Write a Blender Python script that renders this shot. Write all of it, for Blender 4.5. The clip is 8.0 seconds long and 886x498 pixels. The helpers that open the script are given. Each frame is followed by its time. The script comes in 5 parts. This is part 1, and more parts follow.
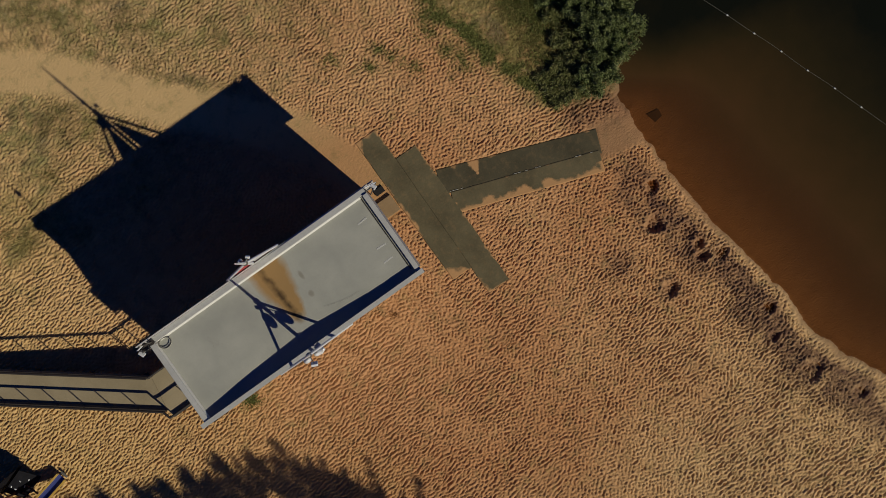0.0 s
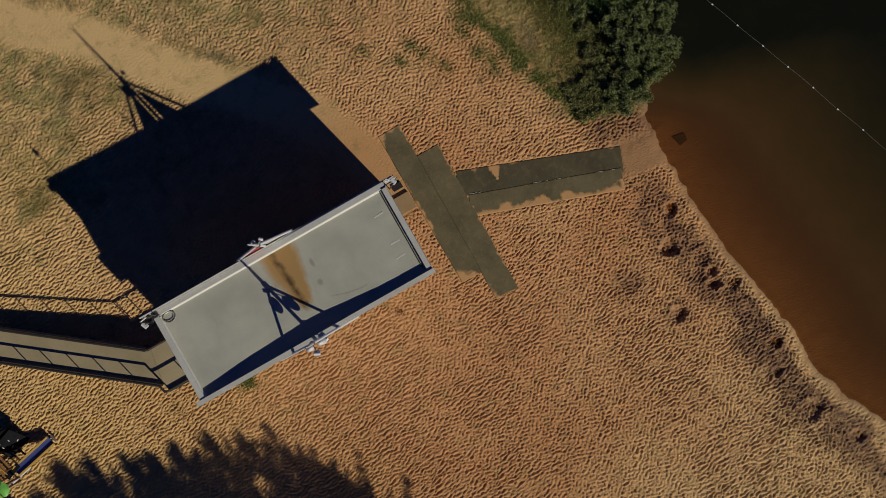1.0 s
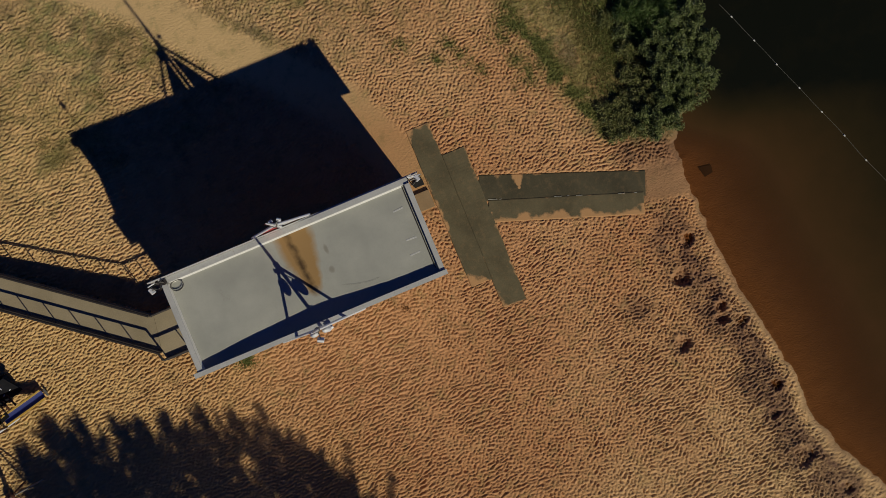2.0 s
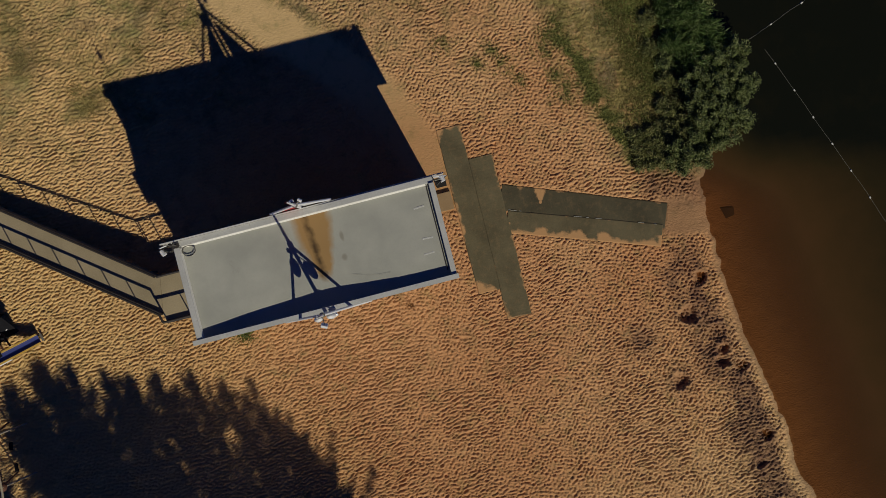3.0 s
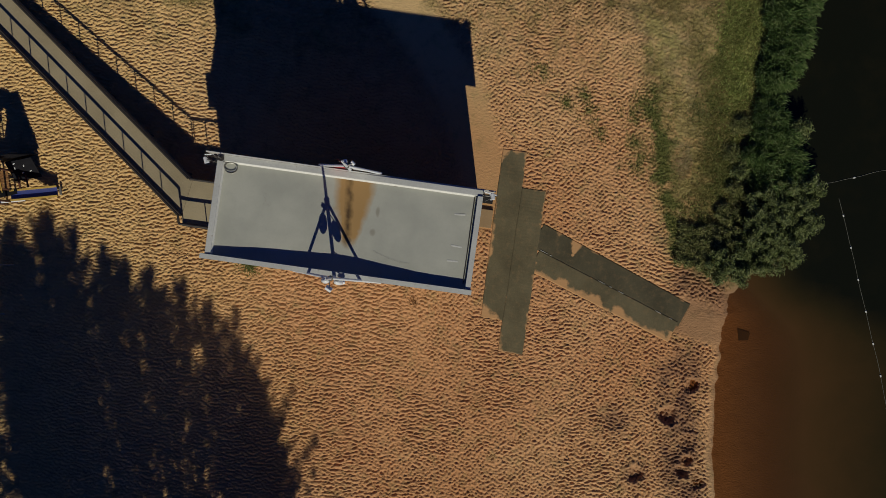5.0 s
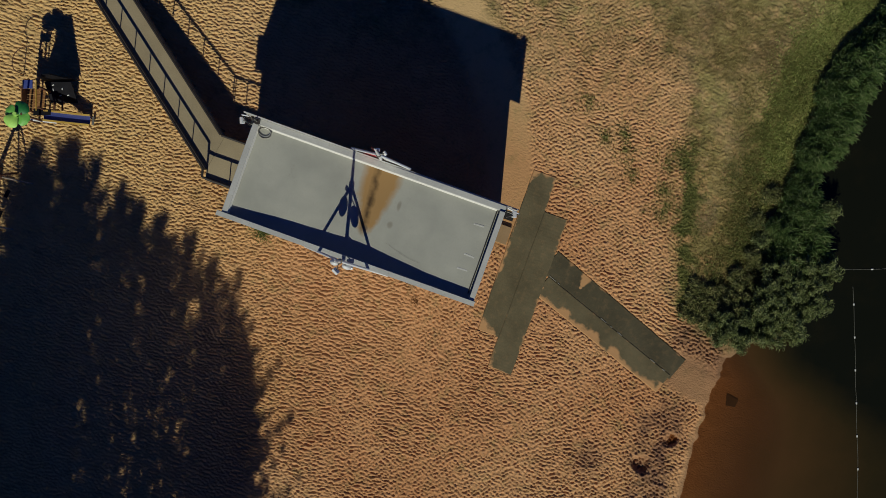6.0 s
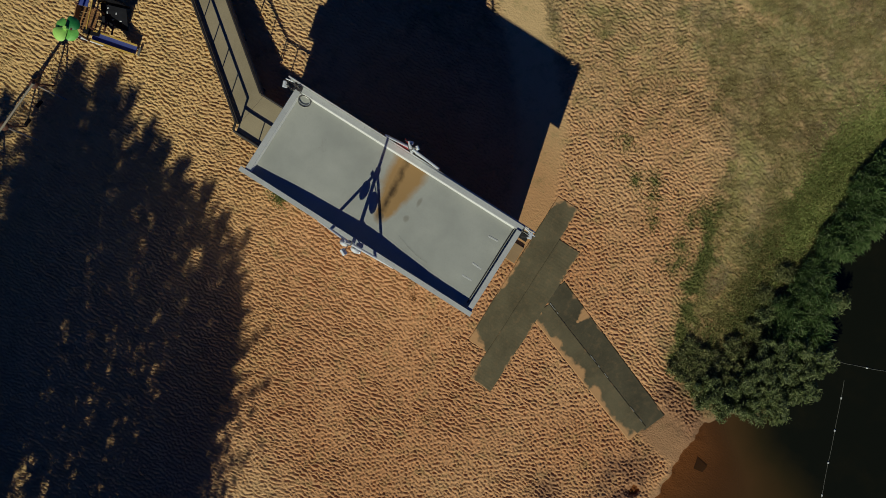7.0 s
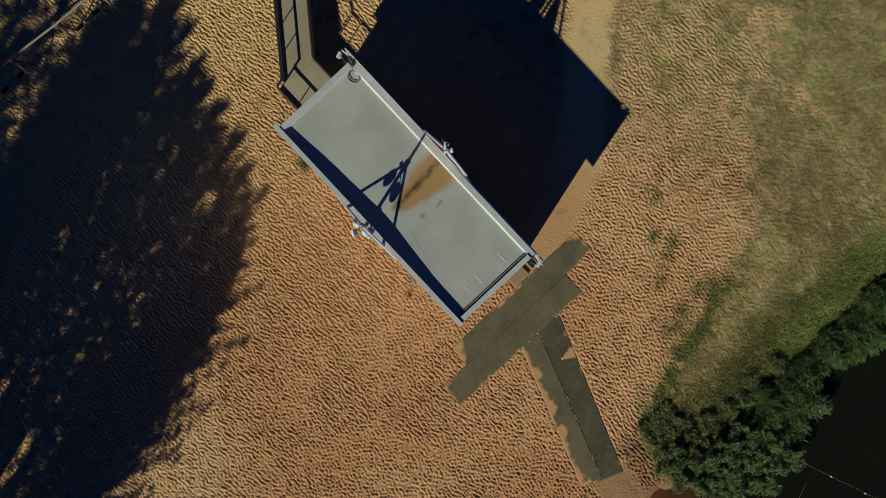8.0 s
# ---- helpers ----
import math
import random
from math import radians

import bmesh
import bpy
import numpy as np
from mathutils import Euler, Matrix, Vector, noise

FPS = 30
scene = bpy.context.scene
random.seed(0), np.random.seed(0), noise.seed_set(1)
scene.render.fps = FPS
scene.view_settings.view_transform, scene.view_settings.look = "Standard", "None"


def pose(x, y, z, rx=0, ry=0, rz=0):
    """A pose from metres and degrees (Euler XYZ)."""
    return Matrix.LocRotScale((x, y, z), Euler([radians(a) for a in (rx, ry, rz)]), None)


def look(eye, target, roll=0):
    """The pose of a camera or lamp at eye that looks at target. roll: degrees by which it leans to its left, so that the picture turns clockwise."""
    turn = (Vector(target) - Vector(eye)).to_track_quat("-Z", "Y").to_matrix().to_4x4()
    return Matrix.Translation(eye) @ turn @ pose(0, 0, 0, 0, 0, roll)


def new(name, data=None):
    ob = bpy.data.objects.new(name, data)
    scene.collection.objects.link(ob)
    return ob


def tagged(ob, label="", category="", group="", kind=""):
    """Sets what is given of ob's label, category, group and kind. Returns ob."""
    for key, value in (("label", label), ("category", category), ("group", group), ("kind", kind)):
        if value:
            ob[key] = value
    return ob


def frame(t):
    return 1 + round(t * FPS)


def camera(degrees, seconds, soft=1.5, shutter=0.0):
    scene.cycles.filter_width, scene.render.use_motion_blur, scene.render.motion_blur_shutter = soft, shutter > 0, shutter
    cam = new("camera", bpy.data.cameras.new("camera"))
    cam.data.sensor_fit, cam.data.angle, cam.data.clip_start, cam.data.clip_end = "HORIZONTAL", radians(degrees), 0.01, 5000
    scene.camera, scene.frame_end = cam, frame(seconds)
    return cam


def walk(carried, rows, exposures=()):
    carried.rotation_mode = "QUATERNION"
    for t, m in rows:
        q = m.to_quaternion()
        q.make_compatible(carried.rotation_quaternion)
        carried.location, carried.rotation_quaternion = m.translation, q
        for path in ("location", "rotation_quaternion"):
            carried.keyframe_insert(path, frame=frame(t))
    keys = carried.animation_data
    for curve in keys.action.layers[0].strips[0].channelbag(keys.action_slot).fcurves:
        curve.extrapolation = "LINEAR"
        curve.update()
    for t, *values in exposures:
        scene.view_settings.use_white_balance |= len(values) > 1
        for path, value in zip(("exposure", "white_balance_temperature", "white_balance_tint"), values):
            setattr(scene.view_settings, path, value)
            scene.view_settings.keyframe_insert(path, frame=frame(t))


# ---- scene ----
# ---- camera: a drone looking straight down, drifting and turning ----
cam = camera(38.0, 8.0, soft=0.85)
PATH = [
    (0.0, 6.977, -1.993, 65.43, 0.12, -0.26, -35.39),
    (0.5, 6.708, -1.851, 65.26, 0.15, -0.28, -32.70),
    (1.0, 6.430, -1.696, 65.10, 0.19, -0.28, -29.63),
    (1.5, 6.130, -1.519, 64.99, 0.18, -0.30, -26.26),
    (3.0, 5.183, -0.923, 64.81, 0.05, -0.40, -14.42),
    (3.5, 4.911, -0.779, 64.76, -0.00, -0.39, -9.41),
    (4.0, 4.694, -0.678, 64.74, -0.01, -0.32, -3.52),
    (4.5, 4.524, -0.633, 64.74, 0.02, -0.23, 2.10),
    (6.0, 4.101, -0.674, 64.82, 0.31, 0.17, 19.63),
    (6.5, 3.956, -0.692, 64.82, 0.37, 0.23, 25.51),
    (7.0, 3.811, -0.707, 64.80, 0.43, 0.27, 32.35),
    (7.5, 3.661, -0.719, 64.77, 0.48, 0.28, 39.16),
    (8.0, 3.508, -0.726, 64.73, 0.53, 0.28, 46.94),
]
walk(cam, [(t, pose(*row)) for t, *row in PATH], [(0.0, -0.57, 5640, 5.5), (4.5, -0.54, 5490, 4.5), (8.0, -0.38, 5210, -4.0)])

# ---- light: a clear sky and a low sun ----
SUN = Vector((2.27, -8.85, 7.16)).normalized()
world = bpy.data.worlds.new("sky")
scene.world = world
world.use_nodes = True
wn = world.node_tree
sky = wn.nodes.new("ShaderNodeTexSky")
sky.sky_type, sky.sun_disc = "NISHITA", False
sky.sun_elevation = math.asin(SUN.z)
sky.sun_rotation = math.atan2(SUN.x, SUN.y)
sky.altitude, sky.air_density, sky.dust_density, sky.ozone_density = 3000, 0.40, 0.0, 8.0
blue = wn.nodes.new("ShaderNodeHueSaturation")
blue.inputs["Hue"].default_value, blue.inputs["Saturation"].default_value, blue.inputs["Value"].default_value = 0.517, 1.14, 1.55
wn.links.new(sky.outputs[0], blue.inputs["Color"])
wn.links.new(blue.outputs[0], wn.nodes["Background"].inputs[0])
wn.nodes["Background"].inputs[1].default_value = 0.05
sun = new("sun", bpy.data.lights.new("sun", "SUN"))
sun.data.energy, sun.data.angle, sun.data.color = 4.5, radians(0.53), (1.0, 0.83, 0.585)
sun.matrix_world = look(SUN * 60, (0, 0, 0))


# ---- materials ----
class Nodes:
    """Small shorthand for node trees."""

    def __init__(self, name):
        self.m = bpy.data.materials.new(name)
        self.m.use_nodes = True
        self.t = self.m.node_tree
        self.bsdf = self.t.nodes["Principled BSDF"]
        self.out = self.t.nodes["Material Output"]

    def add(self, kind, **ins):
        n = self.t.nodes.new("ShaderNode" + kind)
        for k, v in ins.items():
            self.put(n.inputs[k.replace("_", " ")], v)
        return n

    def put(self, socket, v):
        if isinstance(v, bpy.types.NodeSocket):
            self.t.links.new(v, socket)
        else:
            socket.default_value = v

    def pos(self):
        return self.add("NewGeometry").outputs["Position"]

    def noise(self, scale, detail=4.0, rough=0.55, vec=None, distort=0.0):
        n = self.add("TexNoise", Scale=scale, Detail=detail, Roughness=rough, Distortion=distort)
        self.put(n.inputs["Vector"], vec if vec is not None else self.pos())
        return n.outputs["Fac"]

    def ramp(self, fac, stops):
        n = self.add("ValToRGB", Fac=fac)
        r = n.color_ramp
        while len(r.elements) < len(stops):
            r.elements.new(0.5)
        for e, (p, c) in zip(r.elements, stops):
            e.position, e.color = p, (*c, 1) if len(c) == 3 else c
        return n.outputs["Color"]

    def span(self, v, a, b, c=0.0, d=1.0):
        n = self.add("MapRange")
        for k, x in zip(("Value", "From Min", "From Max", "To Min", "To Max"), (v, a, b, c, d)):
            self.put(n.inputs[k], x)
        return n.outputs[0]

    def mix(self, fac, a, b):
        n = self.t.nodes.new("ShaderNodeMix")
        n.data_type = "RGBA"
        for k, v in ((0, fac), (6, a), (7, b)):
            if k and isinstance(v, tuple) and len(v) == 3:
                v = (*v, 1)
            self.put(n.inputs[k], v)
        return n.outputs[2]

    def math(self, op, a, b=0.0):
        n = self.t.nodes.new("ShaderNodeMath")
        n.operation = op
        self.put(n.inputs[0], a)
        self.put(n.inputs[1], b)
        return n.outputs[0]

    def attr(self, name):
        n = self.t.nodes.new("ShaderNodeAttribute")
        n.attribute_name = name
        return n.outputs["Fac"]

    def bump(self, height, strength, distance):
        n = self.add("Bump", Height=height, Strength=strength, Distance=distance)
        self.t.links.new(n.outputs[0], self.bsdf.inputs["Normal"])

    def done(self, colour, rough=0.7, metal=0.0, spec=0.4):
        self.put(self.bsdf.inputs["Base Color"], (*colour, 1) if isinstance(colour, tuple) and len(colour) == 3 else colour)
        self.put(self.bsdf.inputs["Roughness"], rough)
        self.put(self.bsdf.inputs["Metallic"], metal)
        self.put(self.bsdf.inputs["Specular IOR Level"], spec)
        return self.m


def surface(name, dark, light, grain=9.0, patch=0.8, rough=0.7, metal=0.0, relief=0.3, depth=0.01, wear=None, spec=0.4):
    """A plain material with variation at two scales, fine relief and, where given, a wear colour."""
    n = Nodes(name)
    fine, broad = n.noise(grain, 6, 0.65), n.noise(patch, 3, 0.5)
    both = n.math("ADD", n.math("MULTIPLY", fine, 0.5), n.math("MULTIPLY", broad, 0.5))
    col = n.mix(n.span(both, 0.35, 0.65), dark, light)
    if wear:
        col = n.mix(n.span(n.noise(grain * 0.35, 8, 0.75), 0.6, 0.72), col, wear)
    n.bump(fine, relief, depth)
    return n.done(col, n.span(fine, 0.3, 0.7, max(rough - 0.12, 0.05), min(rough + 0.12, 1.0)), metal, spec)


def ground_material():
    n = Nodes("beach_ground")
    grass, wet, path, dirt = (n.attr(k) for k in ("grass", "wet", "path", "dirt"))
    green = n.attr("green")
    broad, mid, fine = n.noise(0.12, 3, 0.5), n.noise(1.1, 5, 0.6), n.noise(22, 6, 0.7)
    sand = n.mix(n.span(broad, 0.35, 0.65), (0.525, 0.266, 0.116), (0.60, 0.322, 0.148))
    place = n.add("SeparateXYZ", Vector=n.pos())
    gx, gy = n.math("SUBTRACT", place.outputs[0], 5.0), n.math("MULTIPLY", n.math("ADD", place.outputs[1], 3.5), 1.25)
    away = n.math("SQRT", n.math("ADD", n.math("MULTIPLY", gx, gx), n.math("MULTIPLY", gy, gy)))
    sand = n.mix(n.span(n.math("ADD", away, n.span(broad, 0.3, 0.7, -5.0, 5.0)), 9.0, 23.0), sand, (0.65, 0.435, 0.212))
    east = n.span(n.math("ADD", place.outputs[0], n.span(broad, 0.3, 0.7, -4.0, 4.0)), -17.0, -1.0)
    sand = n.mix(east, (0.70, 0.475, 0.195), sand)
    sand = n.mix(n.math("MULTIPLY", n.span(mid, 0.4, 0.75), 0.35), sand, (0.33, 0.17, 0.075))
    sand = n.mix(n.math("MULTIPLY", n.span(fine, 0.45, 0.8), 0.35), sand, (0.56, 0.38, 0.21))
    packed = n.mix(n.span(fine, 0.35, 0.7), (0.60, 0.41, 0.185), (0.68, 0.485, 0.235))
    packed = n.mix(n.span(n.math("ADD", place.outputs[1], n.span(broad, 0.3, 0.7, -2.0, 2.0)), 5.0, 11.0, 1.0, 0.0), packed, n.mix(fine, (0.46, 0.255, 0.105), (0.54, 0.31, 0.14)))
    col = n.mix(path, sand, packed)
    turf = n.ramp(n.noise(4.5, 10, 0.78), [(0.3, (0.16, 0.13, 0.042)), (0.46, (0.29, 0.235, 0.080)), (0.60, (0.42, 0.345, 0.135)), (0.8, (0.29, 0.265, 0.085))])
    field = n.span(n.math("ADD", place.outputs[1], n.span(n.noise(0.16, 5, 0.6), 0.3, 0.7, -5.0, 5.0)), 11.0, 16.0)
    turf = n.mix(field, turf, n.ramp(n.noise(3.2, 9, 0.72), [(0.3, (0.155, 0.138, 0.045)), (0.48, (0.30, 0.268, 0.098)), (0.7, (0.44, 0.385, 0.165))]))
    turf = n.mix(n.span(n.noise(0.45, 4, 0.6), 0.5, 0.62), turf, n.ramp(n.noise(6, 8, 0.75), [(0.35, (0.13, 0.095, 0.045)), (0.65, (0.29, 0.225, 0.115))]))
    turf = n.mix(n.math("MULTIPLY", n.span(n.noise(0.7, 5, 0.6, distort=0.4), 0.58, 0.74), 0.7), turf, n.ramp(n.noise(7, 8, 0.75), [(0.35, (0.09, 0.10, 0.03)), (0.65, (0.24, 0.23, 0.075))]))
    turf = n.mix(n.math("MULTIPLY", n.span(n.noise(0.30, 6, 0.65, distort=0.8), 0.50, 0.64), 0.75), turf, n.ramp(n.noise(9, 8, 0.75), [(0.35, (0.31, 0.225, 0.10)), (0.65, (0.50, 0.375, 0.18))]))
    turf = n.mix(n.math("MULTIPLY", n.span(n.noise(0.5, 9, 0.72, distort=0.5), 0.43, 0.58), 0.75), turf, (0.175, 0.14, 0.052))
    turf = n.mix(n.math("MULTIPLY", n.span(n.noise(1.6, 8, 0.75), 0.56, 0.68), 0.6), turf, (0.46, 0.375, 0.215))
    turf = n.mix(n.math("MULTIPLY", n.attr("umber"), n.span(n.noise(2.4, 8, 0.75), 0.38, 0.6)), turf, n.ramp(n.noise(7, 8, 0.75), [(0.35, (0.085, 0.062, 0.022)), (0.65, (0.20, 0.145, 0.055))]))
    turf = n.mix(n.math("MULTIPLY", n.span(n.noise(11, 6, 0.7), 0.52, 0.66), 0.55), turf, (0.095, 0.078, 0.030))
    edge = n.span(n.math("ADD", grass, n.math("MULTIPLY", n.math("SUBTRACT", n.noise(1.3, 10, 0.75), 0.5), 3.4)), 0.05, 1.0)
    col = n.mix(edge, col, turf)
    col = n.mix(n.span(n.math("ADD", green, n.math("SUBTRACT", n.noise(3.0, 8, 0.7), 0.5)), 0.15, 0.7), col, n.ramp(n.noise(8, 8, 0.75), [(0.35, (0.08, 0.088, 0.026)), (0.65, (0.22, 0.215, 0.065))]))
    col = n.mix(n.span(n.math("ADD", n.attr("lush"), n.math("SUBTRACT", n.noise(2.2, 8, 0.7), 0.5)), 0.2, 0.8), col, n.ramp(n.noise(7, 8, 0.75), [(0.35, (0.17, 0.185, 0.05)), (0.65, (0.38, 0.375, 0.12))]))
    col = n.mix(n.math("MULTIPLY", dirt, n.span(n.noise(2.6, 8, 0.7), 0.30, 0.60, 0.28, 0.9)), col, (0.13, 0.068, 0.05))
    col = n.mix(n.math("MULTIPLY", wet, 0.85), col, (0.24, 0.135, 0.064))
    drawn = n.add("VectorMath")
    drawn.operation = "MULTIPLY"
    n.put(drawn.inputs[0], n.pos())
    drawn.inputs[1].default_value = (0.6, 1.0, 1.0)
    n.bump(n.math("MULTIPLY", n.math("ADD", n.noise(13, 3, 0.6, drawn.outputs[0]), n.math("MULTIPLY", n.noise(45, 3, 0.6), 0.4)), n.span(n.math("MAXIMUM", path, n.math("MULTIPLY", grass, 0.7)), 0.0, 1.0, 1.0, 0.55)), 0.9, 0.045)
    return n.done(col, n.span(wet, 0, 1, 0.95, 0.5), 0.0, 0.2)


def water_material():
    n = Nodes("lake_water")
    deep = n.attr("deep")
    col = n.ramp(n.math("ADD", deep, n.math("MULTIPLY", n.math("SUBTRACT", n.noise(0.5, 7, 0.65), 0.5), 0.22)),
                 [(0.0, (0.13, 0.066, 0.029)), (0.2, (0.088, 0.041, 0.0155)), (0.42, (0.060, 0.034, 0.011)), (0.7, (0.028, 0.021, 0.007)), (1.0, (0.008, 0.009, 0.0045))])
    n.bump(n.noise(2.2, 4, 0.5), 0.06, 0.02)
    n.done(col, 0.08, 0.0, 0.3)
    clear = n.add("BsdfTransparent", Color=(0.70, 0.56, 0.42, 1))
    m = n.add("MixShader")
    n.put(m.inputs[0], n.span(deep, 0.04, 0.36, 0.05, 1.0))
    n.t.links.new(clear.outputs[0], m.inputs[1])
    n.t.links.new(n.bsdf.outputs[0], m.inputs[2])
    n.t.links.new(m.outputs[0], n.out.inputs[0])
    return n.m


def roof_material():
    n = Nodes("roof_membrane")
    p = n.pos()
    fine, broad = n.noise(14, 6, 0.7), n.noise(0.55, 4, 0.55)
    col = n.mix(n.span(broad, 0.35, 0.65), (0.34, 0.343, 0.305), (0.415, 0.415, 0.365))
    col = n.mix(n.math("MULTIPLY", n.span(fine, 0.5, 0.75), 0.3), col, (0.30, 0.29, 0.25))
    sep = n.add("SeparateXYZ", Vector=p)
    x, y = sep.outputs[0], sep.outputs[1]
    wob = n.math("MULTIPLY", n.math("SUBTRACT", n.noise(1.5, 5, 0.6), 0.5), 0.5)
    # a rust-brown tongue of dirt running in from the back edge
    cx = n.math("ADD", n.math("SUBTRACT", x, 0.17), wob)
    wide = n.span(y, -1.15, 0.6, 0.2, 0.80)
    wide = n.math("ADD", wide, n.span(y, 0.6, 2.0, 0.0, 0.16))
    across = n.math("DIVIDE", n.math("ABSOLUTE", cx), wide)
    side = n.span(across, 0.65, 1.1, 1.0, 0.0)
    end = n.span(n.math("ADD", y, wob), -1.15, -0.6)
    stain = n.math("MULTIPLY", side, end)
    col = n.mix(n.math("MULTIPLY", stain, 0.95), col, (0.34, 0.205, 0.068))
    run = n.math("ABSOLUTE", n.math("SUBTRACT", n.math("ADD", x, n.math("MULTIPLY", wob, 0.8)), n.span(y, -0.9, 2.0, 0.12, -0.12)))
    core = n.math("MULTIPLY", n.math("MULTIPLY", n.span(run, 0.03, 0.22, 1.0, 0.0), end), n.span(n.noise(1.3, 3, 0.5), 0.25, 0.55))
    col = n.mix(n.math("MULTIPLY", core, 0.9), col, (0.05, 0.029, 0.012))
    smudge = n.math("MULTIPLY", n.span(n.noise(1.0, 6, 0.75, distort=0.6), 0.63, 0.74), 0.3)
    col = n.mix(smudge, col, (0.19, 0.17, 0.13))
    for sx, sy, rx, ry, deep in ((1.33, 0.72, 0.09, 0.24, 0.42), (1.22, -0.22, 0.13, 0.17, 0.4), (1.95, 2.0, 0.12, 0.05, 0.6), (0.20, -0.72, 0.13, 0.14, 0.75)):
        dx, dy = n.math("DIVIDE", n.math("ADD", n.math("SUBTRACT", x, sx), n.math("MULTIPLY", wob, 0.25)), rx), n.math("DIVIDE", n.math("SUBTRACT", y, sy), ry)
        spot = n.span(n.math("ADD", n.math("MULTIPLY", dx, dx), n.math("MULTIPLY", dy, dy)), 0.2, 1.3, deep, 0.0)
        col = n.mix(spot, col, (0.13, 0.10, 0.06))
    n.bump(n.math("ADD", fine, n.math("MULTIPLY", broad, 2.0)), 0.25, 0.01)
    return n.done(col, 0.75, 0.0, 0.3)


def leaf_material(name, stops, gloss=0.55):
    n = Nodes(name)
    info = n.add("NewGeometry").outputs["Random Per Island"]
    mixed = n.math("ADD", n.math("MULTIPLY", info, 0.65), n.math("MULTIPLY", n.noise(0.9, 4, 0.6), 0.35))
    col = n.ramp(mixed, stops)
    n.done(col, gloss, 0.0, 0.3)
    thin = n.add("BsdfTranslucent", Color=col)
    m = n.add("MixShader")
    m.inputs[0].default_value = 0.35
    n.t.links.new(n.bsdf.outputs[0], m.inputs[1])
    n.t.links.new(thin.outputs[0], m.inputs[2])
    n.t.links.new(m.outputs[0], n.out.inputs[0])
    return n.m


def belt_material(name, dark, light):
    """Rubber with blown sand lying on it where the mesh's dust says so."""
    n = Nodes(name)
    fine, broad, mid = n.noise(18, 6, 0.65), n.noise(0.6, 4, 0.6), n.noise(3.5, 7, 0.7)
    col = n.mix(n.span(n.math("ADD", n.math("MULTIPLY", fine, 0.35), n.math("MULTIPLY", broad, 0.65)), 0.38, 0.62), dark, light)
    film = n.math("MULTIPLY", n.span(mid, 0.5, 0.72), 0.28)
    col = n.mix(film, col, (0.30, 0.19, 0.09))
    drift = n.span(n.math("ADD", n.attr("dust"), n.math("MULTIPLY", n.math("SUBTRACT", mid, 0.5), 0.9)), 0.35, 0.62)
    col = n.mix(drift, col, n.mix(fine, (0.44, 0.245, 0.105), (0.54, 0.32, 0.145)))
    n.bump(fine, 0.4, 0.01)
    return n.done(col, 0.88, 0.0, 0.25)


GROUND, WATER, ROOF = ground_material(), water_material(), roof_material()
MAT_RUBBER = belt_material("rubber_belt", (0.095, 0.080, 0.044), (0.15, 0.126, 0.070))
MAT_RUBBER_DARK = belt_material("dark_rubber_belt", (0.062, 0.054, 0.032), (0.098, 0.085, 0.050))
PAINT = surface("white_paint", (0.50, 0.49, 0.46), (0.60, 0.59, 0.56), 12, 1.2, 0.5, 0, 0.15, 0.004, (0.42, 0.38, 0.32))
FLASH = surface("white_sheet", (0.66, 0.65, 0.60), (0.78, 0.77, 0.72), 12, 1.5, 0.45, 0, 0.1, 0.003)
CAP = surface("grey_coping", (0.42, 0.42, 0.405), (0.52, 0.52, 0.50), 12, 1.2, 0.55, 0.0, 0.2, 0.005, (0.30, 0.26, 0.2))
WALL = surface("render_wall", (0.45, 0.44, 0.41), (0.56, 0.55, 0.52), 16, 0.8, 0.85, 0, 0.3, 0.006)
DECK = surface("deck_boards", (0.28, 0.23, 0.14), (0.38, 0.315, 0.20), 16, 0.7, 0.85, 0, 0.35, 0.008, (0.40, 0.33, 0.21))
STEEL = surface("galvanised_steel", (0.16, 0.15, 0.13), (0.28, 0.27, 0.24), 22, 2.0, 0.55, 0.6, 0.15, 0.003)
DARK_STEEL = surface("dark_steel", (0.035, 0.03, 0.028), (0.06, 0.052, 0.045), 22, 2.0, 0.55, 0.3, 0.15, 0.003)
WHITE_STEEL = surface("white_enamel_steel", (0.66, 0.67, 0.68), (0.76, 0.77, 0.78), 22, 2.0, 0.35, 0.0, 0.1, 0.002)
BARK = surface("bark", (0.05, 0.035, 0.025), (0.11, 0.08, 0.06), 9, 1.5, 0.95, 0, 0.6, 0.03)
LEAF_DARK = leaf_material("willow_leaves", [(0.2, (0.095, 0.125, 0.042)), (0.45, (0.18, 0.22, 0.075)), (0.7, (0.27, 0.30, 0.115)), (0.95, (0.35, 0.37, 0.18))], 0.45)
LEAF_OLIVE = leaf_material("olive_leaves", [(0.2, (0.11, 0.13, 0.04)), (0.5, (0.22, 0.235, 0.08)), (0.8, (0.36, 0.34, 0.14))])
LEAF_TREE = leaf_material("tree_leaves", [(0.2, (0.04, 0.075, 0.03)), (0.6, (0.075, 0.12, 0.045)), (0.95, (0.11, 0.16, 0.065))])
LEAF_REED = leaf_material("green_reed_leaves", [(0.15, (0.095, 0.16, 0.052)), (0.4, (0.175, 0.265, 0.085)), (0.65, (0.29, 0.38, 0.135)), (0.95, (0.50, 0.53, 0.30))], 0.4)
GRASS_DRY = leaf_material("dry_grass", [(0.15, (0.18, 0.155, 0.05)), (0.45, (0.36, 0.30, 0.105)), (0.7, (0.50, 0.42, 0.17)), (0.95, (0.30, 0.31, 0.09))], 0.8)
